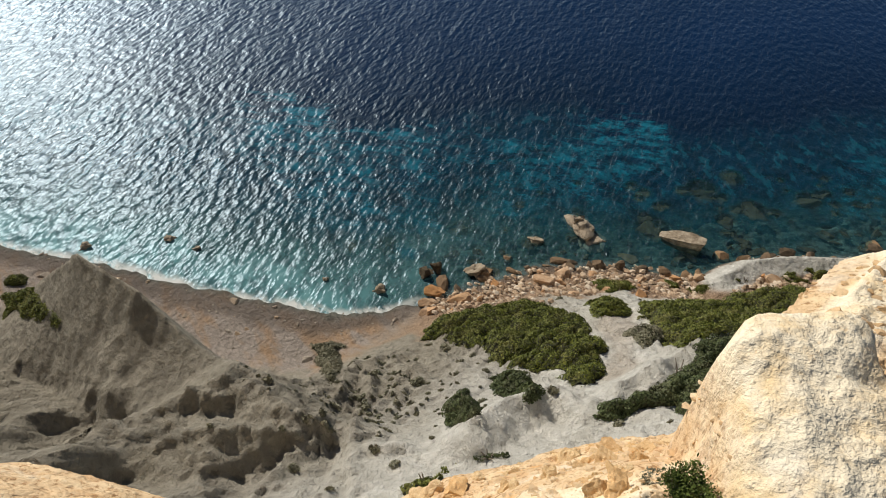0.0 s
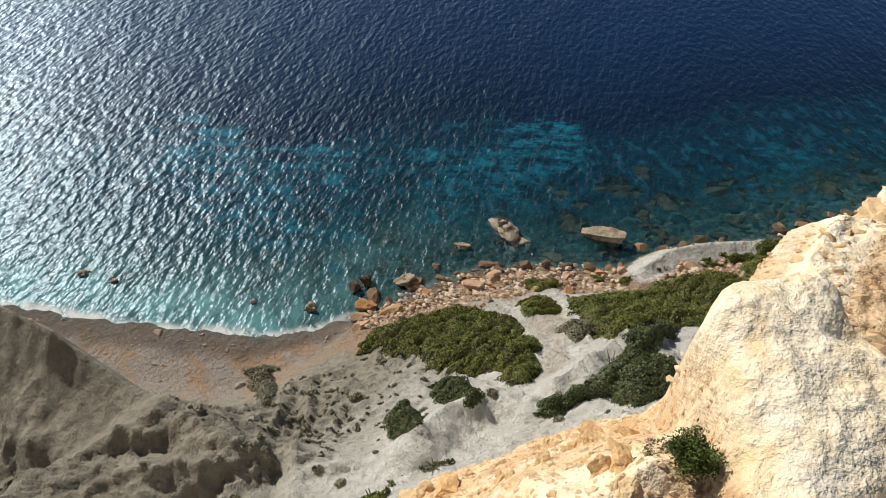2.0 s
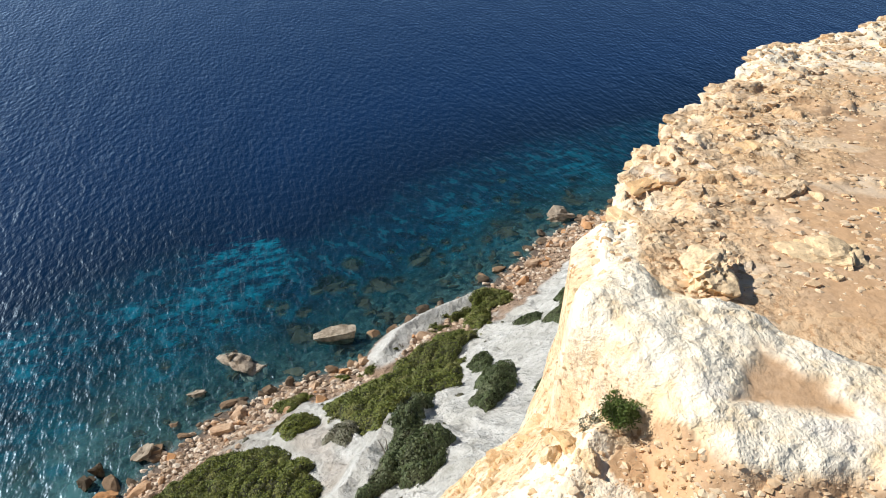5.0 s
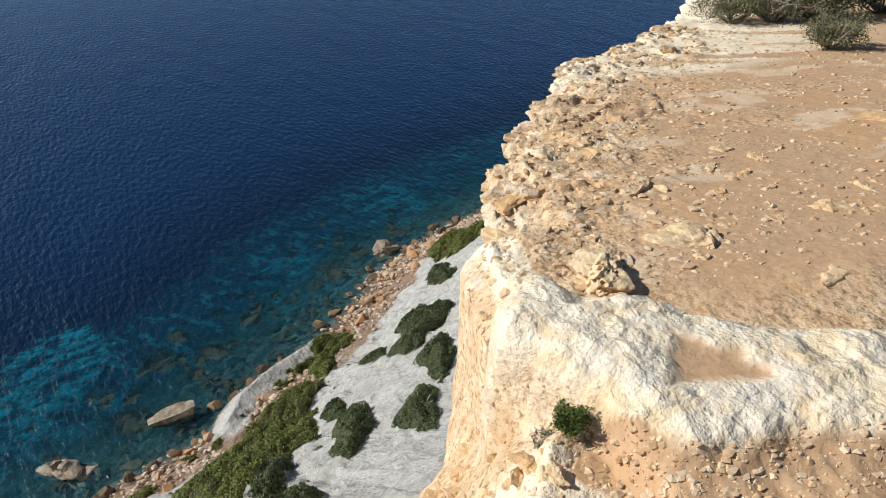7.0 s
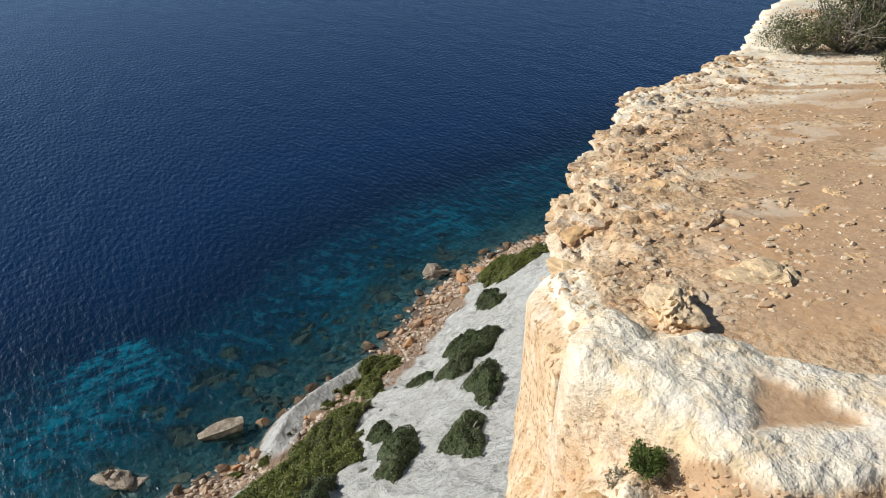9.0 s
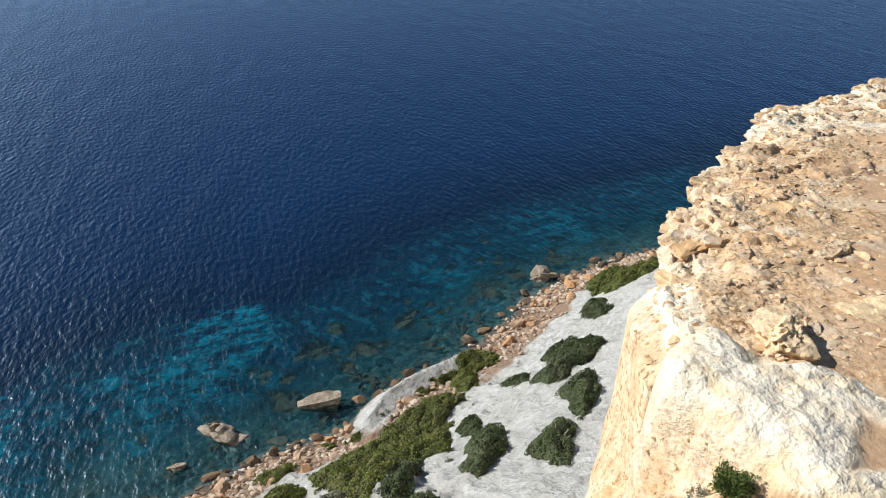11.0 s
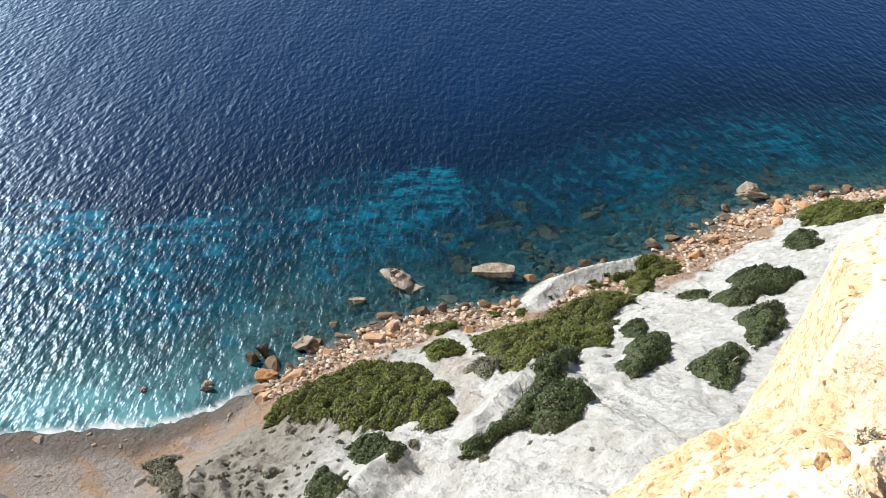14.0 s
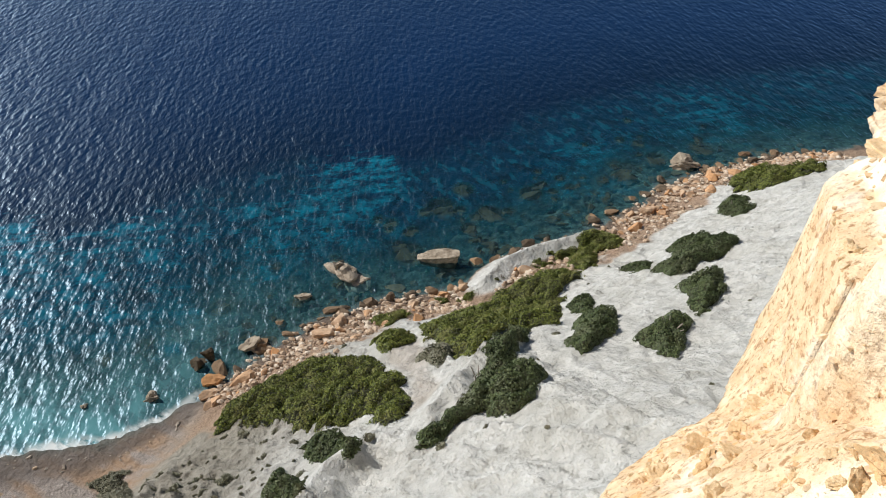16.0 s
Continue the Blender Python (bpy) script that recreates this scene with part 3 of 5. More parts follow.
dull = n.new("ShaderNodeBsdfDiffuse")
dull.inputs[0].default_value = (0, 0, 0, 1)
water = n.new("ShaderNodeAddShader")
l.new(blend(n, l, cloudy, see, mass).outputs[0], water.inputs[0])
both = n.new("ShaderNodeMixShader")
both.inputs[0].default_value = 0.15
l.new(gloss.outputs[0], both.inputs[1])
l.new(wide.outputs[0], both.inputs[2])
l.new(blend(n, l, fres.outputs[0], dull, both).outputs[0], water.inputs[1])
water = blend(n, l, white, water, foamy)
l.new(water.outputs[0], out.inputs[0])


# ---- large structure ----
def grow(a, b, step, far, rate):
    v = list(np.arange(a, b, step))
    while v[-1] < far:
        step *= rate
        v.append(v[-1] + step)
    return np.array(v)


SCREE_GULLY = [(-17, 56), (-13, 50), (-9.5, 42), (-6.8, 34)]


def shore_zone(x, y):
    s = inland(x, y)
    edge = (fbm(x / 3.0, y / 3.0, 4, 91) - 0.5)
    left = smooth(-33, -38, x)
    beach = left * smooth(13.5, 10.5, s + edge * 5)
    scree = (1 - left) * smooth(9.5, 6.5, s + edge * 9 - 3 * smooth(-10, 10, x) * smooth(25, 12, x))
    gully = np.clip(1 - np.abs(line_distance(x, y, SCREE_GULLY)[0]) / 2.6 + edge, 0, 1)
    crest = smooth(3.4, 2.0, np.abs(line_distance(x, y, [(8, 83.0), (1, 78.4), (-4.0, 74.0), (-6.0, 69.5)])[0]) + edge)
    scree = np.clip(np.maximum(scree, smooth(0.3, 0.8, gully) * 0.35), 0, 1) * (1 - crest)
    return s, left, beach, scree


me = grid_mesh("ground", np.concatenate([np.arange(-150, -60, 0.8), np.arange(-60, 26, 0.26), np.arange(26, 125, 0.7)]),
               np.concatenate([np.arange(-22, 8, 0.8), np.arange(8, 92, 0.26), np.arange(92, 158, 0.7)]), lambda x, y: (x, y, slope_height(x, y)), {
    "grey": lambda x, y, z: smooth(-12, -26, x + 4 * (fbm(x / 6, y / 6, 3, 95) - 0.5)),
    "beach": lambda x, y, z: shore_zone(x, y)[2],
    "scree": lambda x, y, z: shore_zone(x, y)[3],
    "damp": lambda x, y, z: 0.75 * smooth(0.75, 0.30, z + 0.5 * (fbm(x / 4, y / 4, 3, 97) - 0.5)),
    "wet": lambda x, y, z: smooth(0.25, -0.25, z),
})
me.materials.append(M_GROUND)
tagged(new("ground", me), "pale clay slope with shingle beach and scree shore", "slope", kind="structure")

xs = np.concatenate([-grow(2.68, 2.75, 0.06, 40, 1.15)[::-1], np.arange(-2.6, -1.6, 0.04), np.arange(-1.6, 0.2, 0.018), np.arange(0.2, 2.3, 0.0115), np.arange(2.3, 3.0, 0.02), grow(3.0, 4.2, 0.03, 70, 1.02)])
ys = np.concatenate([-grow(0.63, 0.7, 0.06, 30, 1.15)[::-1], np.arange(-0.6, 0.0, 0.04), np.arange(0.0, 0.8, 0.018), np.arange(0.8, 2.9, 0.0115), np.arange(2.9, 4.6, 0.02), grow(4.6, 6.0, 0.03, 60, 1.02)])


def crust_mask(x, y, z):
    d, st, run = cliff_parts(x, y)
    patches = fbm(x * 0.55 - y * 0.4, y * 2.6 + x * 1.1, 4, 101)
    rim = smooth(5.0, 5.7, y - 0.12 * x) * np.maximum(smooth(1.0, 0.6, d + 0.5 * (patches - 0.45)) * 0.95, smooth(3.2, 1.2, d) * smooth(0.46, 0.49, patches))
    spot = smooth(0.60, 0.66, fbm(x * 1.6 - y, y * 2.9 + x, 4, 107)) * smooth(2.6, 3.2, y)
    strip = smooth(0.13, 0.07, np.abs(line_distance(x, y, STRIP)[0])) * (d > 0)
    feet = smooth(-0.03, 0.03, -line_distance(x, y, FEET)[0] + 0.05 * (fbm(x * 7, y * 7, 3, 103) - 0.5))
    top = smooth(-0.01, 0.05, st) * feet * (1 - hollow(x, y))
    apron = smooth(0.24, 0.14, np.hypot((x - 0.68) * 0.9, y - 1.02) + 0.12 * (fbm(x * 5, y * 5, 3, 109) - 0.5)) * 0.8
    return np.clip(strip + top + rim + apron + 0.4 * spot + 0.35 * smooth(0.4, 0.1, d) * (y > 2.6), 0, 1) * (1 - inside(x + 0.06 * (fbm(x * 8, y * 8, 3, 113) - 0.5), y, LOOSE))


def soil_mask(x, y, z):
    d, st, run = cliff_parts(x, y)
    flat = smooth(0.25, 1.2, d + 0.8 * smooth(6.2, 7.0, y) + 1.0 * (fbm(x * 1.4, y * 1.4, 4, 111) - 0.5)) * smooth(0.1, -0.1, st) * smooth(1.4, 1.9, y)
    feet = smooth(-0.02, 0.06, st) * smooth(0.04, -0.04, -line_distance(x, y, FEET)[0])
    lx, ly = x + 0.06 * (fbm(x * 8, y * 8, 3, 113) - 0.5), y + 0.06 * (fbm(x * 8, y * 8, 3, 115) - 0.5)
    return np.clip(flat + feet + 0.9 * inside(lx, ly, LOOSE) + hollow(x, y) * (st > 0), 0, 1)


def tan_mask(x, y, z):
    d, st, run = cliff_parts(x, y)
    warm = smooth(1.95, 2.5, y - 0.25 * x) * smooth(0.04, 0.32, d + 0.5 * (fbm(x * 2.2, y * 2.2, 4, 117) - 0.5)) * smooth(0.0, -0.05, st)
    return np.clip(warm + inside(x, y, LOOSE) * 0.6, 0, 1)


me = grid_mesh("cliff_top", xs, ys, cliff_shape, {"crust": crust_mask, "soil": soil_mask, "tan": tan_mask})
me.materials.append(M_CLIFF)
cliff = tagged(new("cliff", me), "ochre limestone cliff top with cream crust and bare soil", "cliff", kind="structure")

SAND_SPOTS = [(-31.6, 93.8, 6), (-34.2, 83.7, 6), (-35, 77, 6), (-27, 80.5, 6), (-36.3, 69.6, 5), (-45.6, 79.7, 4), (-25.5, 92, 4), (-27, 96, 4), (6.5, 108.5, 6), (-54.9, 71.5, 7), (-65.8, 61, 8), (-73.5, 62, 7), (-81, 66, 7),
              (-56, 54, 6), (-45.3, 56.8, 6), (13, 98.5, 5), (4, 98, 4), (30, 125, 10), (-60, 56, 5)]


SUNK = [(-7.5, 87.8, 4.2), (-12.5, 93.2, 3.6), (-1.6, 94.3, 4.0), (-15.2, 87.9, 4.6), (-17.6, 76.0, 4.6), (2.5, 89.2, 2.6), (1.2, 84.4, 2.4), (-39.6, 60.6, 3.2),
        (-9.9, 83.4, 3.0), (14, 104, 5.0), (19, 109, 4.0), (27, 114, 4.0), (-31.4, 56.0, 4.2), (-46, 52, 3.0), (-50, 49, 2.2), (8, 93, 2.4), (-4, 80, 2.4), (-38, 56, 2.0)]
sunk_rng = random.Random(12)
while len(SUNK) < 110:
    x, y = sunk_rng.uniform(-36, 34), sunk_rng.uniform(52, 122)
    s = float(inland(np.array(x), np.array(y)))
    if -20 < s < -2 and sunk_rng.random() < 1.15 + s / 20:
        SUNK.append((x, y, sunk_rng.uniform(0.9, 2.4)))


def sea_attr_depth(x, y, z):
    """Metres of water over the bed or over a sunken rock."""
    s = inland(x, y)
    cover = 0 * x
    for rx, ry, w in SUNK:
        near = (np.abs(x - rx) < 6) & (np.abs(y - ry) < 6)
        cover = np.where(near, np.maximum(cover, 0.93 * smooth(0.62 * w, 0.42 * w, np.hypot(x - rx, y - ry))), cover)
    return (1 - cover) * np.where(s < 0, np.clip(-slope_height(x, y), 0, 40), 0)


def sea_attr_sand(x, y, z):
    v = 0
    for cx, cy, r in SAND_SPOTS:
        v = v + np.exp(-(((x - cx) ** 2 + (y - cy) ** 2) / (r * r)))
    return np.clip(v, 0, 1)


def sea_attr_milk(x, y, z):
    s = inland(x, y)
    return smooth(-16, -2, s + 7 * (fbm(x / 7, y / 7, 3, 131) - 0.5)) * smooth(-31, -44, x + 3 * (fbm(x / 5, y / 5, 3, 133) - 0.5))


def sea_attr_foam(x, y, z):
    s = inland(x, y)
    return smooth(-1.1, -0.1, s + 1.6 * (fbm(x / 5, y / 5, 3, 121) - 0.5)) * (0.10 + 0.90 * smooth(-34, -40, x))


xs = np.concatenate([-grow(150, 151, 1.0, 3500, 1.2)[::-1], np.arange(-149, -55, 1.0), np.arange(-55, 36, 0.45), np.arange(36, 110, 1.0), grow(110, 111, 1.0, 3500, 1.2)])
ys = np.concatenate([-grow(20, 21, 1.0, 900, 1.3)[::-1], np.arange(-19, 45, 1.0), np.arange(45, 124, 0.45), np.arange(124, 170, 1.0), grow(170, 171, 1.0, 4800, 1.2)])
me = grid_mesh("sea", xs, ys, lambda x, y: (x, y, 0 * x), {"depth": sea_attr_depth, "sand": sea_attr_sand, "foam": sea_attr_foam, "milk": sea_attr_milk})
me.materials.append(M_WATER)
tagged(new("water", me), "rippled blue sea turning turquoise over the shallows", "sea", kind="structure")


# ---- kinds of things ----
def part(name, bm, mat, parent=None, label=""):
    m = bpy.data.meshes.new(name)
    bm.to_mesh(m)
    bm.free()
    m.materials.append(mat)
    ob = new(name, m)
    if parent is not None:
        ob.parent = parent
    if label:
        ob["label"] = label
    return ob


def rock_bmesh(rng, level=3, cuts=9, rough=0.12, flat=0.75, pits=0.0):
    """A broken boulder: a ball cut by planes, then roughened. About 1 m across, sitting on z = 0."""
    bm = bmesh.new()
    bmesh.ops.create_icosphere(bm, subdivisions=level, radius=0.62)
    planes = []
    for _ in range(cuts):
        v = Vector((rng.gauss(0, 1), rng.gauss(0, 1), rng.gauss(0, 1))).normalized()
        planes.append((v, rng.uniform(0.22, 0.46)))
    off = Vector((rng.uniform(0, 90), rng.uniform(0, 90), rng.uniform(0, 90)))
    for v in bm.verts:
        for nrm_, dist in planes:
            k = v.co.dot(nrm_) - dist
            if k > 0:
                v.co -= nrm_ * k
        q = v.co
        r = noise.fractal(q * 2.2 + off, 0.9, 2.0, 4) * rough
        if pits:
            r -= pits * max(0.0, 0.42 - noise.voronoi(q * 6.5 + off)[0][0]) * smooth(-0.25, 0.1, q.z)
        v.co += v.co.normalized() * r
        v.co.z *= flat
    low = min(v.co.z for v in bm.verts)
    for v in bm.verts:
        v.co.z -= low * 0.72
    for f in bm.faces:
        f.smooth = False
    return bm


def rock_mesh(name, rng, mat, smooth_shade=False, **kw):
    bm = rock_bmesh(rng, **kw)
    m = bpy.data.meshes.new(name)
    for f in bm.faces:
        f.smooth = smooth_shade
    bm.to_mesh(m)
    bm.free()
    m.materials.append(mat)
    return m


def cluster_mesh(name, rng, mat, pieces, **kw):
    """One weathered rock of several broken masses grown together: places, sizes, turns and tilts of its masses."""
    whole = bmesh.new()
    for x, y, z, sx, sy, sz, turn, tilt in pieces:
        bm = rock_bmesh(rng, **kw)
        bm.transform(pose(x, y, z, tilt, tilt * 0.4, turn) @ Matrix.Diagonal((sx, sy, sz, 1)))
        tmp = bpy.data.meshes.new(name)
        bm.to_mesh(tmp)
        bm.free()
        whole.from_mesh(tmp)
        bpy.data.meshes.remove(tmp)
    m = bpy.data.meshes.new(name)
    whole.to_mesh(m)
    whole.free()
    m.materials.append(mat)
    return m


def slab_mesh(name, rng, mat, long, wide, thick):
    """A split slab: flat tilted top, broken ends, sides that draw in towards the water."""
    bm = bmesh.new()
    bmesh.ops.create_cube(bm, size=1.0)
    bmesh.ops.subdivide_edges(bm, edges=bm.edges[:], cuts=13, use_grid_fill=True)
    off = Vector((rng.uniform(0, 50), rng.uniform(0, 50), rng.uniform(0, 50)))
    for v in bm.verts:
        x, y, z = v.co
        down = 0.5 - z
        end = 1 - 0.30 * abs(2 * x) ** 2.5 + 0.12 * math.sin(5 * x + 1)
        p = Vector((x * long * (1 - 0.22 * down), y * wide * end * (1 - 0.30 * down), z * thick * (0.8 + 0.5 * x) - 0.10 * thick * (2 * x) ** 2))
        r = noise.fractal(p * 0.9 + off, 0.9, 2.0, 4) * 0.16 + noise.fractal(p * 2.6 + off, 0.8, 2.0, 3) * 0.07
        layer = 0.10 * math.sin(p.z * 7.0 + x * 3.0) * (abs(z) < 0.49)
        out = Vector((x, y, 0.35 * z)).normalized()
        v.co = p + out * (r + layer)
    m = bpy.data.meshes.new(name)
    bm.to_mesh(m)
    bm.free()
    m.materials.append(mat)
    return m


def set_rock(name, mesh, x, y, z, sx, sy, sz, turn, tilt=0.0, label="", group="", category="rock"):
    ob = new(name, mesh)
    ob.matrix_world = pose(x, y, z, tilt, tilt * 0.6, turn) @ Matrix.Diagonal((sx, sy, sz, 1))
    return tagged(ob, label, category, group)


def quads_mesh(name, centre, normal, size, rng, mat, aspect=0.6):
    """Small leaf blades, one quad each, at the given places."""
    k = len(centre)
    t = rng.normal(size=(k, 3))
    t -= normal * np.sum(t * normal, 1, keepdims=True)
    t /= np.linalg.norm(t, axis=1, keepdims=True) + 1e-9
    w = np.cross(normal, t)
    s = size[:, None]
    pts = np.stack([centre - t * s, centre + w * s * aspect, centre + t * s, centre - w * s * aspect], 1).reshape(-1, 3)
    me_ = bpy.data.meshes.new(name)
    me_.from_pydata(pts.tolist(), [], np.arange(4 * k).reshape(-1, 4).tolist())
    me_.materials.append(mat)
    return me_


def scrub(poly, tall, mat, label, seed, per_m2=190, leaf=0.10, lumps=1.7, ragged=0.9, gaps=0.0, name="shrub", category="shrub"):
    """A shrub or closed patch of scrub over an outline on the slope: stems, a near-black sheet that stands for the
    shade inside, and a crown of leaf blades.
    """
    rng = np.random.default_rng(seed)
    p = np.array(poly)
    cx, cy = p.mean(0)
    closed = [tuple(q) for q in poly] + [tuple(poly[0])]
    lo, hi = p.min(0) - ragged, p.max(0) + ragged

    def dome(x, y):
        pure = np.abs(line_distance(x, y, closed)[0]) * np.where(inside(x, y, poly), 1, -1)
        d = pure
        d = d + ragged * 2.2 * (fbm(x / lumps + seed, y / lumps, 3, seed) - 0.5)
        d = d - gaps * smooth(0.56, 0.68, fbm(x / 2.4 + seed, y / 2.4 - seed, 3, seed + 9))
        body = np.sqrt(np.clip(d / (tall * 1.3), 0, 1))
        lump = 0.28 + 0.55 * fbm(x / lumps, y / lumps + seed, 3, seed + 3) + 0.65 * np.sqrt(np.abs(2 * value_noise(x / 1.3, y / 1.3 + seed, seed + 5) - 1))
        return d, body * lump * tall, pure

    base = Vector((cx, cy, float(slope_height(np.array(cx), np.array(cy)))))
    root = tagged(new(name), label, category, "shrubs on the clay slope")
    root.location = base
    # near-black sheet below the leaf tips, painted as the shade inside
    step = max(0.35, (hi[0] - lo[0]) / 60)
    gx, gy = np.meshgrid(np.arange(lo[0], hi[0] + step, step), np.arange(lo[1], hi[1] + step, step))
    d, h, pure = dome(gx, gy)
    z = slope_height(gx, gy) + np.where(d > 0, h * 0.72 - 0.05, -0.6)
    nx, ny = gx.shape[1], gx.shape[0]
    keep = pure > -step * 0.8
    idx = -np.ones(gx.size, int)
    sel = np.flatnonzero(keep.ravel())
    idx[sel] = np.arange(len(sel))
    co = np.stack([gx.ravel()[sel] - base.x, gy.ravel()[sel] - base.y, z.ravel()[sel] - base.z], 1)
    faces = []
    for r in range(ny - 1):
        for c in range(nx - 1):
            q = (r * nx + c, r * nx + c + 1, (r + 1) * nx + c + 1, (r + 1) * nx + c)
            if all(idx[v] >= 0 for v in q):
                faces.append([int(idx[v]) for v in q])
    inner = bpy.data.meshes.new("foliage_shade_sheet")
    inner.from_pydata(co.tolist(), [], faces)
    inner.materials.append(M_INNER_SHADE)
    new("foliage_shade_sheet", inner).parent = root
    # crown
    area = (hi[0] - lo[0]) * (hi[1] - lo[1])
    k = min(int(area * per_m2), 75000)
    px, py = rng.uniform(lo[0], hi[0], k), rng.uniform(lo[1], hi[1], k)
    d, h, pure = dome(px, py)
    ok = d > 0.0
    px, py, h = px[ok], py[ok], h[ok]
    e = 0.15
    gxh = (dome(px + e, py)[1] - dome(px - e, py)[1]) / (2 * e)
    gyh = (dome(px, py + e)[1] - dome(px, py - e)[1]) / (2 * e)
    nrm_ = np.stack([-gxh, -gyh, np.ones(len(px))], 1) + rng.normal(size=(len(px), 3)) * 0.75
    nrm_ /= np.linalg.norm(nrm_, axis=1, keepdims=True)
    z = slope_height(px, py) + h * rng.uniform(0.72, 1.06, len(px))
    mesh = quads_mesh("crown", np.stack([px - base.x, py - base.y, z - base.z], 1), nrm_, leaf * rng.uniform(0.55, 1.3, len(px)), rng, mat)
    new("crown", mesh).parent = root
    # stems
    bm = bmesh.new()
    for _ in range(5):
        a = rng.uniform(0, 6.28)
        reach = tall * 0.5
        limb(bm, Vector((0, 0, -0.2)), Vector((math.cos(a) * reach, math.sin(a) * reach, tall * 0.5)), 0.09, 0.03)
    part("stem", bm, M_WOOD, root)
    return root


def limb(bm, a, b_, r0, r1, sides=5):
    d = (b_ - a).normalized()
    u = d.orthogonal().normalized()
    w = d.cross(u)
    rings = []
    for t, r in ((0.0, r0), (0.5, (r0 + r1) * 0.5), (1.0, r1)):
        c = a.lerp(b_, t) + u * (0.06 * (b_ - a).length * math.sin(t * 3.1))
        rings.append([bm.verts.new(c + (u * math.cos(k * 6.2832 / sides) + w * math.sin(k * 6.2832 / sides)) * r) for k in range(sides)])
    for r0_, r1_ in zip(rings[:-1], rings[1:]):
        for k in range(sides):
            bm.faces.new((r0_[k], r0_[(k + 1) % sides], r1_[(k + 1) % sides], r1_[k]))
    bm.faces.new(rings[-1])


# ---- the slope's scrub ----
PATCHES = []


def plant(poly, tall, mat, label, seed):
    PATCHES.append((label, poly))
    wide = mat is M_SCRUB
    scrub(poly, tall, mat, label, seed, lumps=2.3 if wide else 1.7, ragged=0.75 if wide else 0.6, gaps=0.9 if wide else 0.3)


plant([(-30.9, 38.1), (-31.5, 43.4), (-27.7, 47.9), (-23.7, 49.8), (-20.3, 50.9), (-16.6, 47.9), (-11.8, 41.7), (-9.0, 38.1), (-7.3, 34.0), (-8.6, 31.3), (-14.3, 33.8), (-19.5, 35.7), (-22.4, 38.1), (-27.0, 39.3), (-29.5, 38.1)], 1.5, M_SCRUB,
      "wide closed patch of olive-green scrub on pale clay", 1)
plant([(-20.2, 59.8), (-19.2, 62.0), (-14.9, 62.9), (-13.3, 61.3), (-16.0, 57.9)], 0.9, M_SCRUB,
      "low olive scrub among shore rubble", 2)
plant([(-17.0, 52.8), (-15.7, 56.6), (-10.8, 49.6), (-10.8, 47.7), (-12.8, 45.7), (-14.8, 47.5)], 1.2, M_SCRUB,
      "rounded olive-green scrub above the rubble shore", 3)
plant([(-11.4, 52.2), (-9.1, 58.8), (-5.0, 64.9), (-2.5, 68.6), (1.7, 70.7), (6.0, 71.0), (6.9, 65.5), (4.5, 62.8), (3.8, 55.0), (3.4, 49.9), (0.9, 50.1), (-1.0, 47.0), (-2.5, 41.4), (-3.7, 37.1), (-5.7, 40.3), (-6.6, 42.8), (-10.3, 48.1)], 1.5, M_SCRUB,
      "long band of olive-green scrub above the rubble shore", 4)
plant([(-10.1, 43.6), (-6.6, 42.8), (-5.6, 41.2), (-7.1, 40.2), (-9.2, 41.5)], 1.0, M_GREYLEAF,
      "grey-green scrub at the foot of a white clay crest", 5)
plant([(-0.6, 73.7), (1.9, 76.9), (5.3, 79.6), (9.5, 84.9), (13.4, 82.5), (11.9, 76.6), (8.9, 76.3), (8.5, 70.5), (6.6, 69.2), (5.2, 72.1), (4.8, 76.6), (1.7, 72.7)], 1.3, M_SCRUB,
      "strip of scrub on the crest above the sea", 6)
plant([(-5.1, 69.2), (-4.0, 71.3), (-2.2, 71.5), (-3.2, 68.6)], 0.9, M_SCRUB,
      "small shrub on the clay crest", 7)
plant([(-12.4, 66.8), (-6.8, 67.4), (-7.2, 66.4), (-11.0, 65.8)], 0.6, M_SCRUB,
      "small low shrub among shore rubble", 8)
plant([(-6.3, 25.7), (-5.4, 28.5), (-4.2, 30.3), (-3.2, 34.4), (-2.4, 39.3), (-1.5, 44.3), (0.9, 49.1), (-0.2, 40.6), (-0.9, 33.0), (-1.3, 28.8), (-3.4, 28.7), (-4.0, 27.2), (-5.2, 25.8)], 2.0, M_DARKLEAF,
      "dark row of tall shrubs beside a white clay crest", 9)
plant([(-2.8, 31.4), (-2.5, 34.2), (-0.7, 35.4), (1.2, 36.3), (2.1, 33.6), (1.1, 28.0), (-0.3, 27.4), (-1.8, 28.5)], 2.2, M_DARKLEAF,
      "spreading dark shrub below a white clay crest", 10)
plant([(3.9, 43.1), (5.2, 50.6), (7.3, 52.1), (8.7, 50.0), (7.8, 42.8), (6.2, 39.6), (4.7, 37.1), (4.0, 38.7)], 2.4, M_DARKLEAF,
      "rounded dark green shrub on white clay", 11)
plant([(4.1, 54.9), (6.1, 58.5), (7.1, 54.7), (6.3, 50.8), (4.8, 52.8)], 1.5, M_DARKLEAF,
      "small ragged shrub on white clay", 12)
plant([(8.7, 40.3), (10.7, 44.9), (13.0, 45.8), (13.4, 42.9), (12.1, 39.3), (10.8, 35.5), (9.6, 37.0)], 2.1, M_DARKLEAF,
      "spreading dark shrub on white clay", 13)
plant([(14.3, 53.1), (16.7, 55.5), (18.4, 55.8), (17.3, 50.0), (15.4, 45.6), (13.6, 43.0), (14.1, 48.4)], 2.2, M_DARKLEAF,
      "dark shrub below the cliff edge", 14)
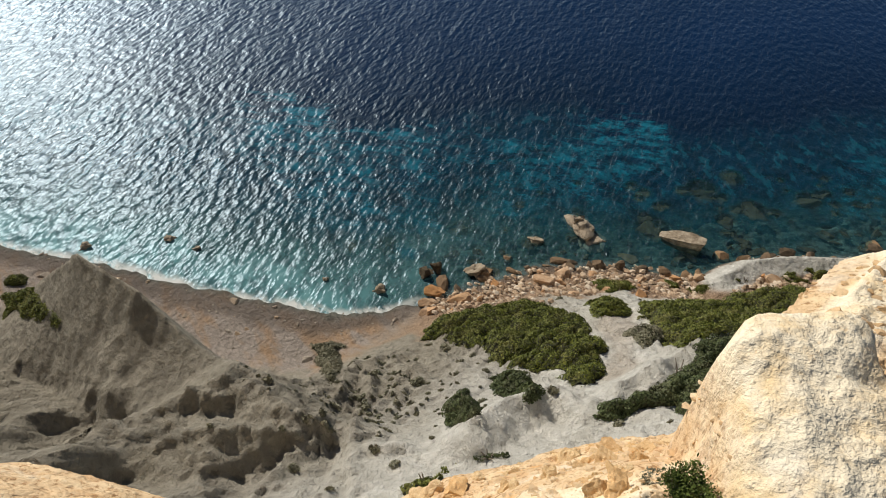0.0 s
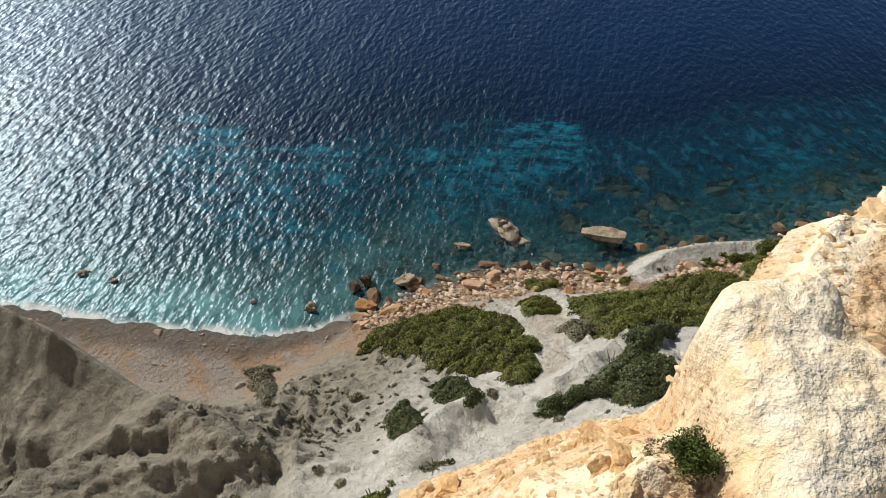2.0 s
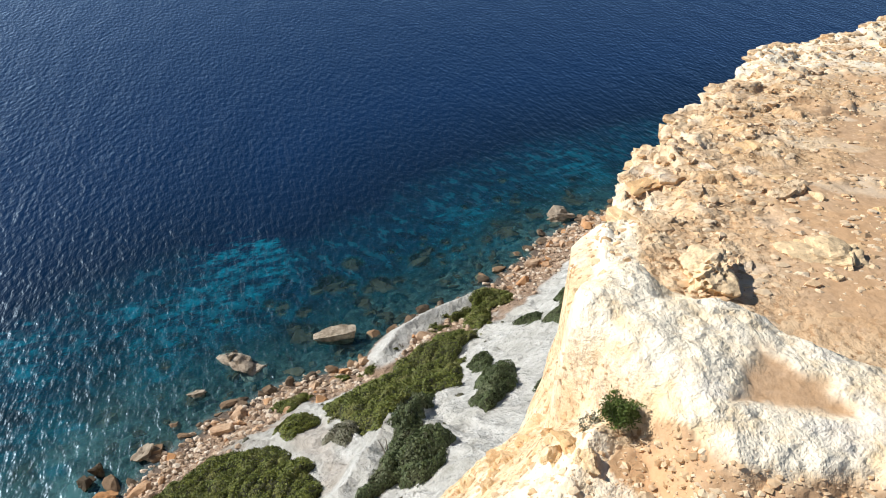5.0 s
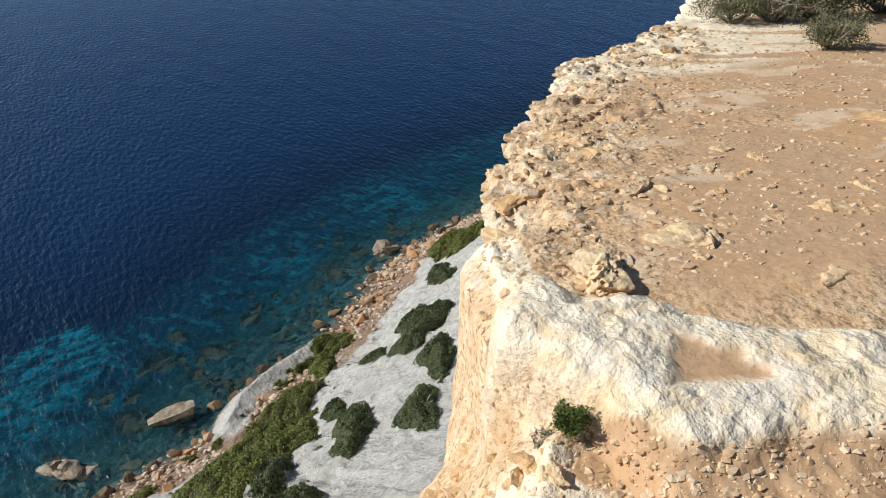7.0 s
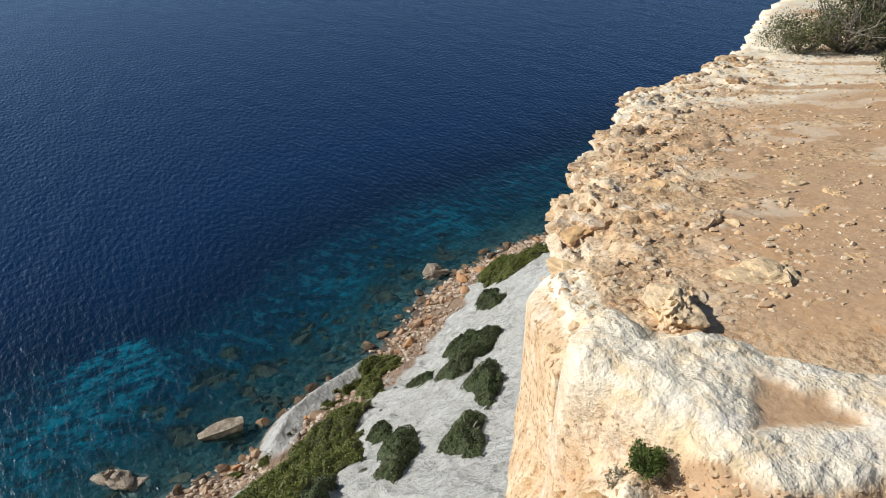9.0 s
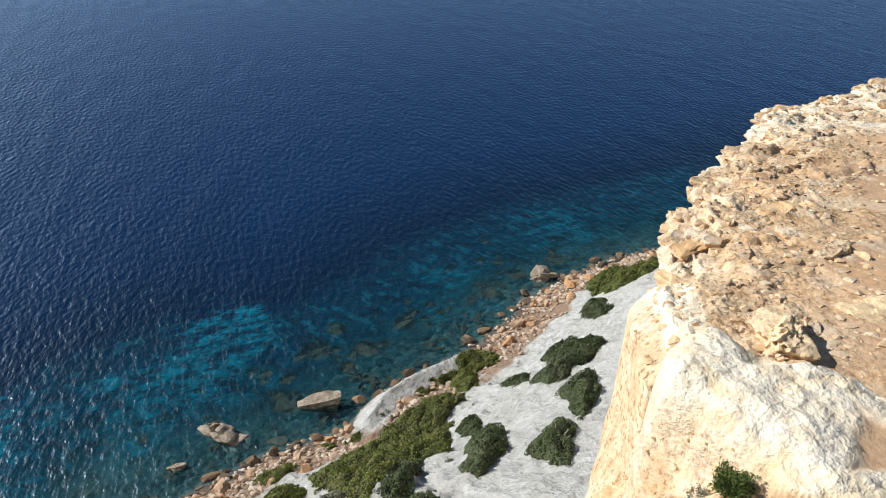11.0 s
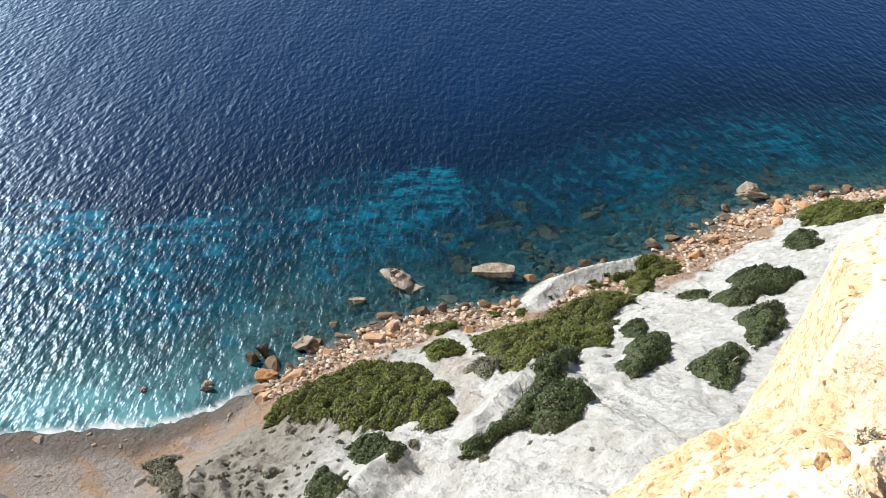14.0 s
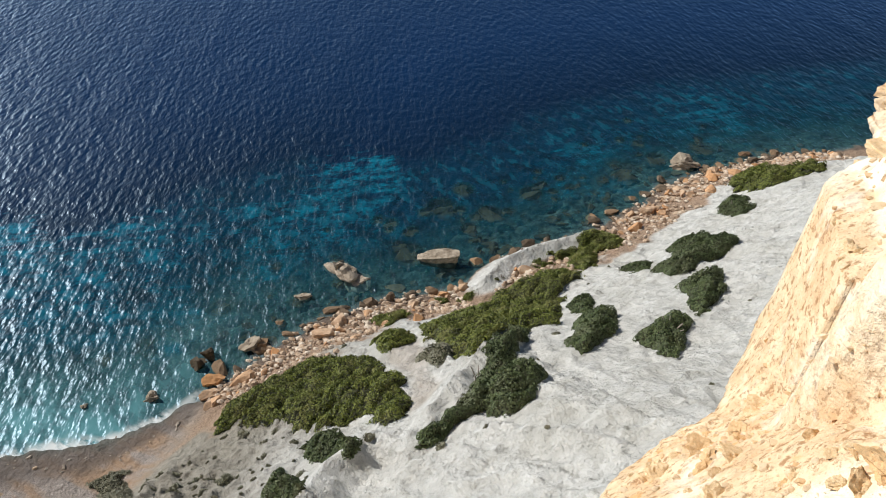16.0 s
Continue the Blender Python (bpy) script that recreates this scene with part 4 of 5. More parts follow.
plant([(13.0, 60.7), (15.5, 65.1), (16.0, 70.2), (19.9, 75.9), (20.6, 68.4), (21.5, 63.3), (20.3, 61.8), (17.3, 58.8), (15.7, 56.6), (13.9, 56.8)], 1.7, M_DARKLEAF,
      "broad dark shrub on the white clay slope", 15)
plant([(9.8, 65.6), (12.3, 69.1), (14.3, 68.5), (12.8, 61.8), (10.7, 64.3)], 0.8, M_DARKLEAF,
      "small low shrub on white clay", 16)
plant([(24.5, 85.0), (27.6, 91.0), (27.8, 80.1), (25.6, 77.2), (24.5, 81.7)], 1.3, M_DARKLEAF,
      "small dark shrub on white clay", 17)
plant([(27.6, 94.8), (30.9, 102.6), (36.2, 107.3), (37.2, 98.5), (39.8, 99.0), (39.3, 92.2), (36.6, 86.1), (33.6, 87.2), (30.4, 86.6), (28.4, 92.7)], 1.5, M_SCRUB,
      "patch of scrub above the far rubble shore", 18)
plant([(-17.5, 32.1), (-16.4, 33.7), (-14.5, 33.2), (-10.0, 27.2), (-9.2, 26.1), (-10.6, 25.1), (-14.1, 28.2), (-16.3, 30.3)], 1.6, M_DARKLEAF,
      "dark green shrub on grey clay", 19)
plant([(-17.6, 25.8), (-18.0, 28.0), (-17.4, 29.3), (-14.9, 27.0), (-11.7, 21.7), (-12.6, 20.3), (-14.9, 22.3)], 1.8, M_DARKLEAF,
      "round green shrub on pale clay", 20)
plant([(-42.5, 32.9), (-40.7, 34.7), (-37.3, 35.5), (-38.2, 33.9), (-31.7, 27.9), (-29.4, 24.4), (-38.4, 30.5)], 1.2, M_GREYLEAF,
      "grey-green bush above the shingle beach", 21)
plant([(-84.0, 18.4), (-82.1, 20.4), (-79.4, 20.5), (-78.4, 18.7), (-80.7, 16.7)], 1.0, M_SCRUB,
      "low scrub on the grey hillside", 22)
plant([(-79.2, 15.8), (-77.0, 18.2), (-55.0, 14.0), (-56.9, 13.4), (-69.6, 12.7)], 1.0, M_SCRUB,
      "low scrub on the grey hillside", 23)
plant([(-31.5, 2.6), (-31.2, 4.0), (-31.0, 4.3), (-30.2, 2.8), (-29.6, 1.7)], 0.9, M_SCRUB,
      "low scrub in a grey gully", 24)
plant([(-11.8, 12.8), (-12.9, 15.4), (-12.4, 16.9), (-11.6, 17.8), (-11.2, 16.1), (-10.3, 13.4)], 1.2, M_SCRUB,
      "green shrub just below the cliff edge", 25)
plant([(-10.9, 18.9), (-10.0, 20.1), (-9.0, 20.3), (-10.1, 19.1)], 0.8, M_DARKLEAF,
      "small shrub on pale clay", 26)


# ---- rocks in and along the sea ----
rr = random.Random(7)
sea_kinds = [rock_mesh("sea_rock", rr, M_SEAROCK, level=4, cuts=10, rough=0.30, flat=0.75) for _ in range(3)]
sea_kinds.append(slab_mesh("sea_slab", rr, M_SEAROCK, 6.0, 2.3, 2.4))
sea_kinds.append(cluster_mesh("jagged_rock", rr, M_SEAROCK, [(-1.5, 0.7, 0.1, 1.7, 1.5, 3.0, 20, 24), (-0.5, 0.1, 0, 4.0, 2.6, 1.7, 150, 14), (0.9, -0.3, 0, 3.4, 2.0, 1.3, 165, -12), (2.1, 0.1, 0, 2.0, 1.2, 1.0, 140, 10)],
                             level=4, cuts=17, rough=0.20, flat=0.8))
sea_kinds.append(cluster_mesh("split_rock", rr, M_DARKROCK, [(-0.9, -0.3, 0, 2.4, 1.7, 2.0, 30, 12), (0.9, 0.5, 0, 2.2, 1.8, 2.6, -20, -10), (0.0, 0.0, 0, 2.6, 1.6, 1.0, 0, 0)], level=4, cuts=12, rough=0.14, flat=0.8))
sea_kinds.append(rock_mesh("ochre_rock", rr, M_BOULDER, level=4, cuts=13, rough=0.10, flat=0.8))
dark_kinds = [rock_mesh("dark_rock", rr, M_DARKROCK, level=3, cuts=10, rough=0.14, flat=0.6) for _ in range(3)]
boulder_kinds = [rock_mesh("boulder", rr, M_BOULDER, level=2, cuts=14, rough=0.05, flat=0.75) for _ in range(9)]
beach_kinds = [rock_mesh("beach_stone", rr, M_BEACHROCK, level=2, cuts=14, rough=0.06, flat=0.7) for _ in range(4)]
wet_kinds = [rock_mesh("wet_boulder", rr, M_WETROCK, level=2, cuts=14, rough=0.06, flat=0.7) for _ in range(4)]
for x, y, z, sx, sy, sz, turn, tilt, kind, label in [
    (-25.2, 69.8, -0.7, 1.35, 1.7, 1.5, -10, 0, 4, "jagged grey rock standing in the shallow sea"),
    (-13.3, 75.4, 0.15, 1.0, 0.9, 1.0, 10, -3, 3, "long pale slab of rock tilted out of the shallow water"),
    (24.0, 108.0, -0.6, 5.2, 4.0, 2.6, 20, 6, 2, "pale weathered rock at the far end of the rubble shore"),
    (-38.2, 51.2, -0.5, 0.95, 0.95, 0.9, 35, 0, 5, "brown rock with a split top at the edge of the bay"),
    (-33.5, 54.8, -0.5, 2.8, 2.2, 1.9, 60, 5, 1, "rounded brown rock in the shallow water"),
    (-41.3, 44.9, -0.4, 1.9, 1.5, 1.4, 30, 0, 2, "small brown rock in the clear shallows"),
    (-71.4, 35.6, -0.4, 2.0, 1.5, 1.2, 0, 0, 0, "dark rock awash off the shingle beach"),
    (-67.0, 36.5, -0.4, 1.3, 1.0, 0.9, 40, 0, 1, "dark rock awash off the shingle beach"),
    (-79.5, 28.0, -0.3, 1.8, 1.4, 1.1, 70, 0, 2, "dark rock awash off the shingle beach"),
    (-29.8, 64.5, -0.4, 2.6, 1.3, 1.1, 10, 0, 1, "low rock breaking the surface near the rubble shore"),
    (-35.2, 48.6, -0.2, 2.7, 2.1, 1.9, 25, 6, 6, "large orange-brown boulder at the end of the rubble shore"),
    (-34.7, 46.6, 0.0, 2.6, 1.7, 1.5, 40, 4, 6, "large pale ochre boulder at the end of the rubble shore"),
    (-33.9, 45.2, 0.2, 2.3, 1.8, 1.5, 70, 5, 6, "large pale ochre boulder at the end of the rubble shore"),
    (-48.5, 42.3, -0.2, 1.0, 0.8, 0.7, 10, 0, 0, "small rock at the water's edge"),
]:
    set_rock("sea_rock", sea_kinds[kind], x, y, z, sx, sy, sz, turn, tilt, label, "rocks in the sea")
for x, y, w in SUNK:
    me = dark_kinds[rr.randrange(3)]
    set_rock("submerged_rock", me, x, y, -0.25 - 0.5 * w * max(v.co.z for v in me.vertices), w, w * rr.uniform(0.6, 0.9), w * 0.5, rr.uniform(0, 360), 0,
             "dark brown rock lying under shallow clear water", "rocks under water")


def along_shore(t, off):
    """A place t of the way along the rubble shore, off metres inland."""
    pts = [p for p in SHORE if -37 < p[0] < 60]
    seg = [math.dist(a, b_) for a, b_ in zip(pts[:-1], pts[1:])]
    run = t * sum(seg)
    for (a, b_), ln in zip(zip(pts[:-1], pts[1:]), seg):
        if run <= ln:
            break
        run -= ln
    k = min(run / ln, 1.0)
    dx, dy = (b_[0] - a[0]) / ln, (b_[1] - a[1]) / ln
    return a[0] + dx * run + dy * off, a[1] + dy * run - dx * off


blocked = [p for _, p in PATCHES]
count = 0
while count < 290:
    x, y = along_shore(rr.random() ** 0.9, rr.uniform(-3.5, 0.6) if rr.random() < 0.3 else rr.triangular(-1.5, 9, 1.5))
    if any(inside(np.array(x), np.array(y), p) for p in blocked):
        continue
    zone = float(shore_zone(np.array(x), np.array(y))[3])
    if zone < 0.3 and inland(np.array(x), np.array(y)) > 0:
        continue
    w = 0.7 + 2.5 * rr.random() ** 2.2
    z = float(slope_height(np.array(x), np.array(y)))
    wet = inland(np.array(x), np.array(y)) < 0.9
    set_rock("boulder", rr.choice(wet_kinds if wet else boulder_kinds), x, y, z - 0.12 * w, w, w * rr.uniform(0.6, 1.0), w * rr.uniform(0.6, 1.0), rr.uniform(0, 360), rr.uniform(-15, 15),
             "dark wet boulder at the water's edge" if wet else "ochre and brown limestone boulder on the rubble shore", "shore boulders", "boulder")
    count += 1
count = 0
while count < 150:
    x = rr.uniform(-95, -36)
    y = float(np.interp(x, [p[0] for p in SHORE], [p[1] for p in SHORE])) - rr.triangular(-1, 13, 2)
    z = float(slope_height(np.array(x), np.array(y)))
    if z > 3.0:
        continue
    w = 0.25 + 1.3 * rr.random() ** 4
    set_rock("beach_stone", rr.choice(beach_kinds), x, y, z - 0.12 * w, w, w * rr.uniform(0.6, 1), w * 0.7, rr.uniform(0, 360), 0,
             "brown stone lying on the shingle beach", "beach stones", "stone")
    count += 1


def heap(name, kinds, places, label, category, group=""):
    """Many small stones as one mesh."""
    vs, fs, base = [], [], 0
    for (x, y, z, w, h, turn), me_ in places:
        c, s = math.cos(turn), math.sin(turn)
        co = np.empty(len(me_.vertices) * 3, np.float32)
        me_.vertices.foreach_get("co", co)
        co = co.reshape(-1, 3)
        vs.append(np.stack([x + (co[:, 0] * c - co[:, 1] * s) * w, y + (co[:, 0] * s + co[:, 1] * c) * w * 0.8, z + co[:, 2] * h], 1))
        for p in me_.polygons:
            fs.append([base + v for v in p.vertices])
        base += len(co)
    m = bpy.data.meshes.new(name)
    m.from_pydata(np.concatenate(vs).tolist(), [], fs)
    m.materials.append(kinds[0].materials[0])
    return tagged(new(name, m), label, category, group, "stuff")


pebble_rock = [rock_mesh("pebble", rr, M_RUBBLE, level=1, cuts=6, rough=0.05, flat=0.75) for _ in range(6)]
gen = np.random.default_rng(31)
qx, qy = np.array([along_shore(rr.random(), rr.triangular(-1.5, 12, 3)) for _ in range(5200)]).T
ok = shore_zone(qx, qy)[3] > 0.15 + 0.5 * gen.random(len(qx))
qx, qy = qx[ok][:3000], qy[ok][:3000]
qw = 0.2 + 0.9 * gen.random(len(qx)) ** 1.6
qz = slope_height(qx, qy) - 0.08 * qw
spots = [((x, y, z, w, w * 0.8, rr.uniform(0, 6.3)), rr.choice(pebble_rock)) for x, y, z, w in zip(qx, qy, qz, qw)]
heap("shore_rubble", pebble_rock, spots, "loose ochre rubble between the shore boulders", "rubble")

# small grey tufts on the clay
rng = np.random.default_rng(5)
k = 0
cen, nor, siz = [], [], []
while k < 190:
    if rng.random() < 0.75:
        x, y = rng.normal(-25, 4.5), rng.normal(25, 5)
    else:
        x, y = rng.uniform(-30, 25), rng.uniform(20, 80)
    s = float(inland(np.array(x), np.array(y)))
    if s < 8 or any(inside(np.array(x), np.array(y), p) for p in blocked):
        continue
    r = 0.10 + 0.42 * rng.random() ** 2.5
    m = int(60 + 160 * r)
    q = rng.normal(size=(m, 3))
    q /= np.linalg.norm(q, axis=1, keepdims=True)
    q[:, 2] = np.abs(q[:, 2])
    pos = q * r * rng.uniform(0.5, 1.0, (m, 1)) * np.array([1, 1, 0.7])
    px, py = x + pos[:, 0], y + pos[:, 1]
    cen.append(np.stack([px, py, slope_height(px, py) + pos[:, 2]], 1))
    nn = q + rng.normal(size=(m, 3)) * 0.6
    nor.append(nn / np.linalg.norm(nn, axis=1, keepdims=True))
    siz.append(rng.uniform(0.07, 0.16, m))
    k += 1
tagged(new("grey_tufts", quads_mesh("grey_tufts", np.concatenate(cen), np.concatenate(nor), np.concatenate(siz), rng, M_GREYLEAF)),
       "small grey-green tufts dotted over the clay", "plants", kind="stuff")


# ---- cliff top: stones, pebbles and plants ----
def top(x, y):
    return float(cliff_height(np.array(float(x)), np.array(float(y))))


stone_kinds = [rock_mesh("stone", rr, M_STONE, False, level=4, cuts=9, rough=0.24, flat=0.45) for _ in range(6)]
holey = rock_mesh("holey_stone", rr, M_HONEY, False, level=5, cuts=7, rough=0.22, flat=0.8, pits=0.6)
holey_low = rock_mesh("pitted_mound", rr, M_HONEY, False, level=5, cuts=2, rough=0.24, flat=0.62, pits=0.25)
set_rock("holey_rock", holey, 1.48, 2.05, top(1.48, 2.05) - 0.055, 0.27, 0.22, 0.24, 30, 0, "cream limestone rock riddled with dark holes on the cliff top", "cliff-top rocks")
set_rock("pitted_mound", holey_low, 2.17, 2.24, top(2.17, 2.24) - 0.10, 0.44, 0.32, 0.19, -20, 0, "low pitted limestone mound rising from bare soil", "cliff-top rocks")
for x, y, w, dpt, h, turn, label in [
    (2.04, 2.07, 0.10, 0.08, 0.06, 10, "small pale stone lying on bare soil"),
    (3.10, 2.38, 0.37, 0.21, 0.11, -25, "flat cream stone half buried in soil"),
    (3.33, 2.25, 0.28, 0.15, 0.07, -30, "flat ochre stone half buried in soil"),
    (2.43, 1.69, 0.24, 0.15, 0.09, -10, "ochre stone half buried in soil"),
    (2.31, 3.32, 0.34, 0.21, 0.10, 15, "rough ochre rock at the cliff edge"),
    (2.29, 3.63, 0.30, 0.24, 0.10, 60, "rough ochre rock at the cliff edge"),
    (2.39, 2.93, 0.26, 0.17, 0.13, 80, "rough ochre rock at the cliff edge"),
    (1.87, 3.60, 0.28, 0.21, 0.14, 20, "rough ochre rock at the cliff edge"),
    (1.34, 2.89, 0.35, 0.21, 0.07, 110, "thin ledge of ochre rock at the cliff edge"),
    (1.57, 3.27, 0.32, 0.21, 0.07, 50, "thin ledge of ochre rock at the cliff edge"),
    (2.13, 4.04, 0.28, 0.21, 0.09, 35, "thin ledge of ochre rock at the cliff edge"),
    (3.22, 3.48, 0.21, 0.13, 0.07, 0, "flat pale stone on bare soil"),
    (2.90, 3.17, 0.20, 0.11, 0.07, 20, "flat pale stone on bare soil"),
    (2.69, 2.79, 0.14, 0.10, 0.06, 45, "small pale stone lying on bare soil"),
    (3.69, 2.67, 0.18, 0.07, 0.04, -15, "flat pale stone on bare soil"),
    (3.33, 3.21, 0.18, 0.11, 0.06, 70, "ochre stone half buried in soil"),
    (4.88, 3.62, 0.63, 0.28, 0.09, -10, "broad white slab half buried in soil"),
    (2.82, 2.54, 0.07, 0.06, 0.05, 0, "small pale stone lying on bare soil"),
]:
    set_rock("stone", stone_kinds[rr.randrange(6)], x, y, top(x, y) - 0.6 * h, w, dpt, h * 2.0, turn, 0, label, "cliff-top stones", "stone")
for x, y, w, h, turn in [(0.585, 1.70, 0.12, 0.10, 20), (0.50, 1.30, 0.08, 0.07, 0), (0.72, 1.42, 0.07, 0.06, 40), (0.45, 1.66, 0.09, 0.07, 80), (0.62, 1.80, 0.07, 0.06, 10),
                         (0.30, 1.40, 0.08, 0.06, 33), (0.55, 1.45, 0.06, 0.05, 70)]:
    set_rock("stone", stone_kinds[rr.randrange(6)], x, y, top(x, y) - 0.02, w, w * 0.8, h, turn, 20,
             "angular ochre stone caught on the crumbling cliff face", "stones on the cliff face", "stone")

count = 0
while count < 110:
    x, y = rr.uniform(-0.5, 0.95), rr.uniform(0.8, 2.3)
    d, st, _ = cliff_parts(np.array(x), np.array(y))
    if d < 0.05 or st > -0.03:
        continue
    w = 0.03 + 0.09 * rr.random() ** 3
    set_rock("stone", stone_kinds[rr.randrange(6)], x, y, top(x, y) - 0.015, w, w * 0.8, w * rr.uniform(0.8, 1.2), rr.uniform(0, 360), rr.uniform(-30, 30),
             "small angular stone in the crumbling cliff face", "stones on the cliff face", "stone")
    count += 1

chips = [rock_mesh("chip", rr, M_CHIPS, level=1, cuts=6, rough=0.08, flat=0.6) for _ in range(5)]
gen = np.random.default_rng(32)
k = 9000
px = np.concatenate([gen.uniform(1.0, 5.0, k), gen.uniform(1.3, 8, 2600), np.where(gen.random(6000) < 0.2, gen.uniform(-1.6, -0.4, 6000), gen.uniform(-0.6, 1.0, 6000)), gen.normal(1.25, 0.45, 1300)])
py = np.concatenate([gen.uniform(1.75, 7.6, k), gen.uniform(1.75, 9, 2600), np.where(gen.random(6000) < 0.2, gen.uniform(0.0, 1.0, 6000), gen.uniform(0.7, 2.6, 6000)), gen.normal(0.74, 0.16, 1300)])
pw = np.concatenate([0.018 + 0.062 * gen.random(k) ** 3, 0.012 + 0.055 * gen.random(2600) ** 4, 0.007 + 0.034 * gen.random(6000) ** 4, 0.010 + 0.035 * gen.random(1300) ** 3])
zone = np.concatenate([np.zeros(k), np.ones(2600), np.full(6000, 2), np.full(1300, 3)])
d, st, _ = cliff_parts(px, py)
ok = (d > 0.05) & ((zone != 3) | (line_distance(px, py, FEET)[0] > -0.02)) & ((zone != 0) | ((d < 1.7 * gen.random(len(px)) ** 0.6) & (st < -0.02))) & ((zone != 2) | (st < 0.02))
px, py, pw, zone = px[ok], py[ok], pw[ok], zone[ok]
pz = cliff_height(px, py) - np.where(zone == 1, 0.15, 0.28) * pw
spots = [((x, y, z, w, w * rr.uniform(0.6, 1), rr.uniform(0, 6.3)), rr.choice(chips)) for x, y, z, w in zip(px, py, pz, pw)]
heap("gravel", chips, spots, "limestone chips and gravel scattered over the cliff top", "gravel")


M_CLODS = rock_material("ochre_clods", (0.42, 0.25, 0.12), (0.76, 0.54, 0.32), (0.84, 0.70, 0.50), 5.0, 0.2, True)
clods = [rock_mesh("clod", rr, M_CLODS, level=1, cuts=6, rough=0.10, flat=0.65) for _ in range(6)]
gen = np.random.default_rng(36)
k, near = 30000, 1500
px = np.concatenate([gen.uniform(1.1, 7.5, k), gen.uniform(0.80, 1.3, near)])
py = np.concatenate([gen.uniform(1.9, 8.5, k), gen.uniform(0.45, 1.12, near)])
pw = np.concatenate([0.012 + 0.060 * gen.random(k) ** 3, 0.009 + 0.045 * gen.random(near) ** 3])
d, st, _ = cliff_parts(px, py)
bed = fbm(px * 1.1 + 3, py * 1.9, 5, 119)
ok = np.where(np.arange(len(px)) < k, (d > 0.1) & (st < -0.04) & (gen.random(len(px)) < 0.08 + 0.75 * smooth(0.47, 0.60, bed) + 0.35 * smooth(1.2, 0.4, d)), inside(px, py, LOOSE))
px, py, pw = px[ok], py[ok], pw[ok]
pz = cliff_height(px, py) - 0.30 * pw
spots = [((x, y, z, w, w * rr.uniform(0.5, 0.9), rr.uniform(0, 6.3)), rr.choice(clods)) for x, y, z, w in zip(px, py, pz, pw)]
heap("soil_clods", clods, spots, "crumbled ochre clods and stones lying on the bare soil", "rubble")
for _ in range(60):
    x, y = rr.uniform(1.5, 5.5), rr.uniform(2.1, 6.5)
    d, st, _ = cliff_parts(np.array(x), np.array(y))
    if d < 0.25 or st > -0.1:
        continue
    w = 0.05 + 0.15 * rr.random() ** 2
    set_rock("stone", stone_kinds[rr.randrange(6)], x, y, top(x, y) - 0.25 * w, w, w * rr.uniform(0.5, 0.9), w * 0.8, rr.uniform(0, 360), rr.uniform(-12, 12),
             "rough ochre stone half buried in the trodden soil", "cliff-top stones", "stone")


def bush(name, x, y, z, wide, tall, leaves, leaf, mat, twigs, label, seed, dry=0.0, category="shrub"):
    """A single shrub: branching stems, dry twigs and leaf blades round their ends."""
    rng_ = np.random.default_rng(seed)
    root = tagged(new(name), label, category, "cliff-top plants")
    root.location = (x, y, z)
    bm = bmesh.new()
    ends = []
    for _ in range(twigs):
        a, up = rng_.uniform(0, 6.283), rng_.uniform(0.25, 1.0)
        mid_ = Vector((math.cos(a) * wide * 0.25, math.sin(a) * wide * 0.25, tall * 0.4 * up))
        limb(bm, Vector((0, 0, -0.02 * tall)), mid_, 0.018 * tall, 0.012 * tall)
        for _ in range(4):
            a2 = a + rng_.uniform(-0.9, 0.9)
            e_ = Vector((math.cos(a2) * wide * rng_.uniform(0.05, 0.52), math.sin(a2) * wide * rng_.uniform(0.05, 0.52), tall * rng_.uniform(0.25, 1.0) * (0.4 + 0.6 * up)))
            limb(bm, mid_, e_, 0.010 * tall, 0.004 * tall, 4)
            ends.append((e_, rng_.random()))
    part("woody_frame", bm, M_WOOD, root)
    leafy = [e_ for e_, q in ends if q >= dry] or [ends[0][0]]
    pick = rng_.integers(0, len(leafy), leaves)
    base_ = np.array([leafy[i] for i in pick])
    off_ = rng_.normal(size=(leaves, 3)) * np.array([wide, wide, tall]) * 0.075
    pos = base_ + off_
    pos[:, 2] = np.maximum(pos[:, 2], 0.01)
    nn_ = rng_.normal(size=(leaves, 3)) + np.array([0, 0, 0.8])
    nn_ /= np.linalg.norm(nn_, axis=1, keepdims=True)
    new("foliage", quads_mesh("foliage", pos, nn_, leaf * rng_.uniform(0.6, 1.3, leaves), rng_, mat, 0.42)).parent = root
    return root


bush("cliff_plant", 0.885, 1.19, 66.27, 0.12, 0.095, 3600, 0.0055, M_GREEN, 34, "small bushy green plant rooted at the crumbling cliff edge", 3, category="plant")
bush("cliff_plant", 0.825, 1.225, top(0.825, 1.225) - 0.02, 0.10, 0.035, 500, 0.006, M_GREYLEAF, 10, "low grey-green tuft beside the small bushy plant", 4, category="plant")
bush("plateau_shrub", 6.95, 6.35, top(6.95, 6.35), 0.72, 0.5, 5200, 0.016, M_OLIVE, 30, "windblown shrub with bare grey twigs on bare soil", 5, 0.35)
bush("plateau_shrub", 7.4, 8.75, top(7.4, 8.75), 1.05, 0.55, 6000, 0.017, M_OLIVE, 18, "green shrub at the cliff edge", 6, 0.1)
bush("plateau_shrub", 8.05, 8.6, top(8.05, 8.6), 1.35, 1.0, 5200, 0.019, M_OLIVE, 60, "wide shrub with many bare grey branches", 7, 0.6)
bush("plateau_shrub", 8.75, 8.5, top(8.75, 8.5), 1.6, 1.2, 6000, 0.028, M_DARKLEAF, 50, "dense dark green shrub on the cliff top", 8, 0.2)
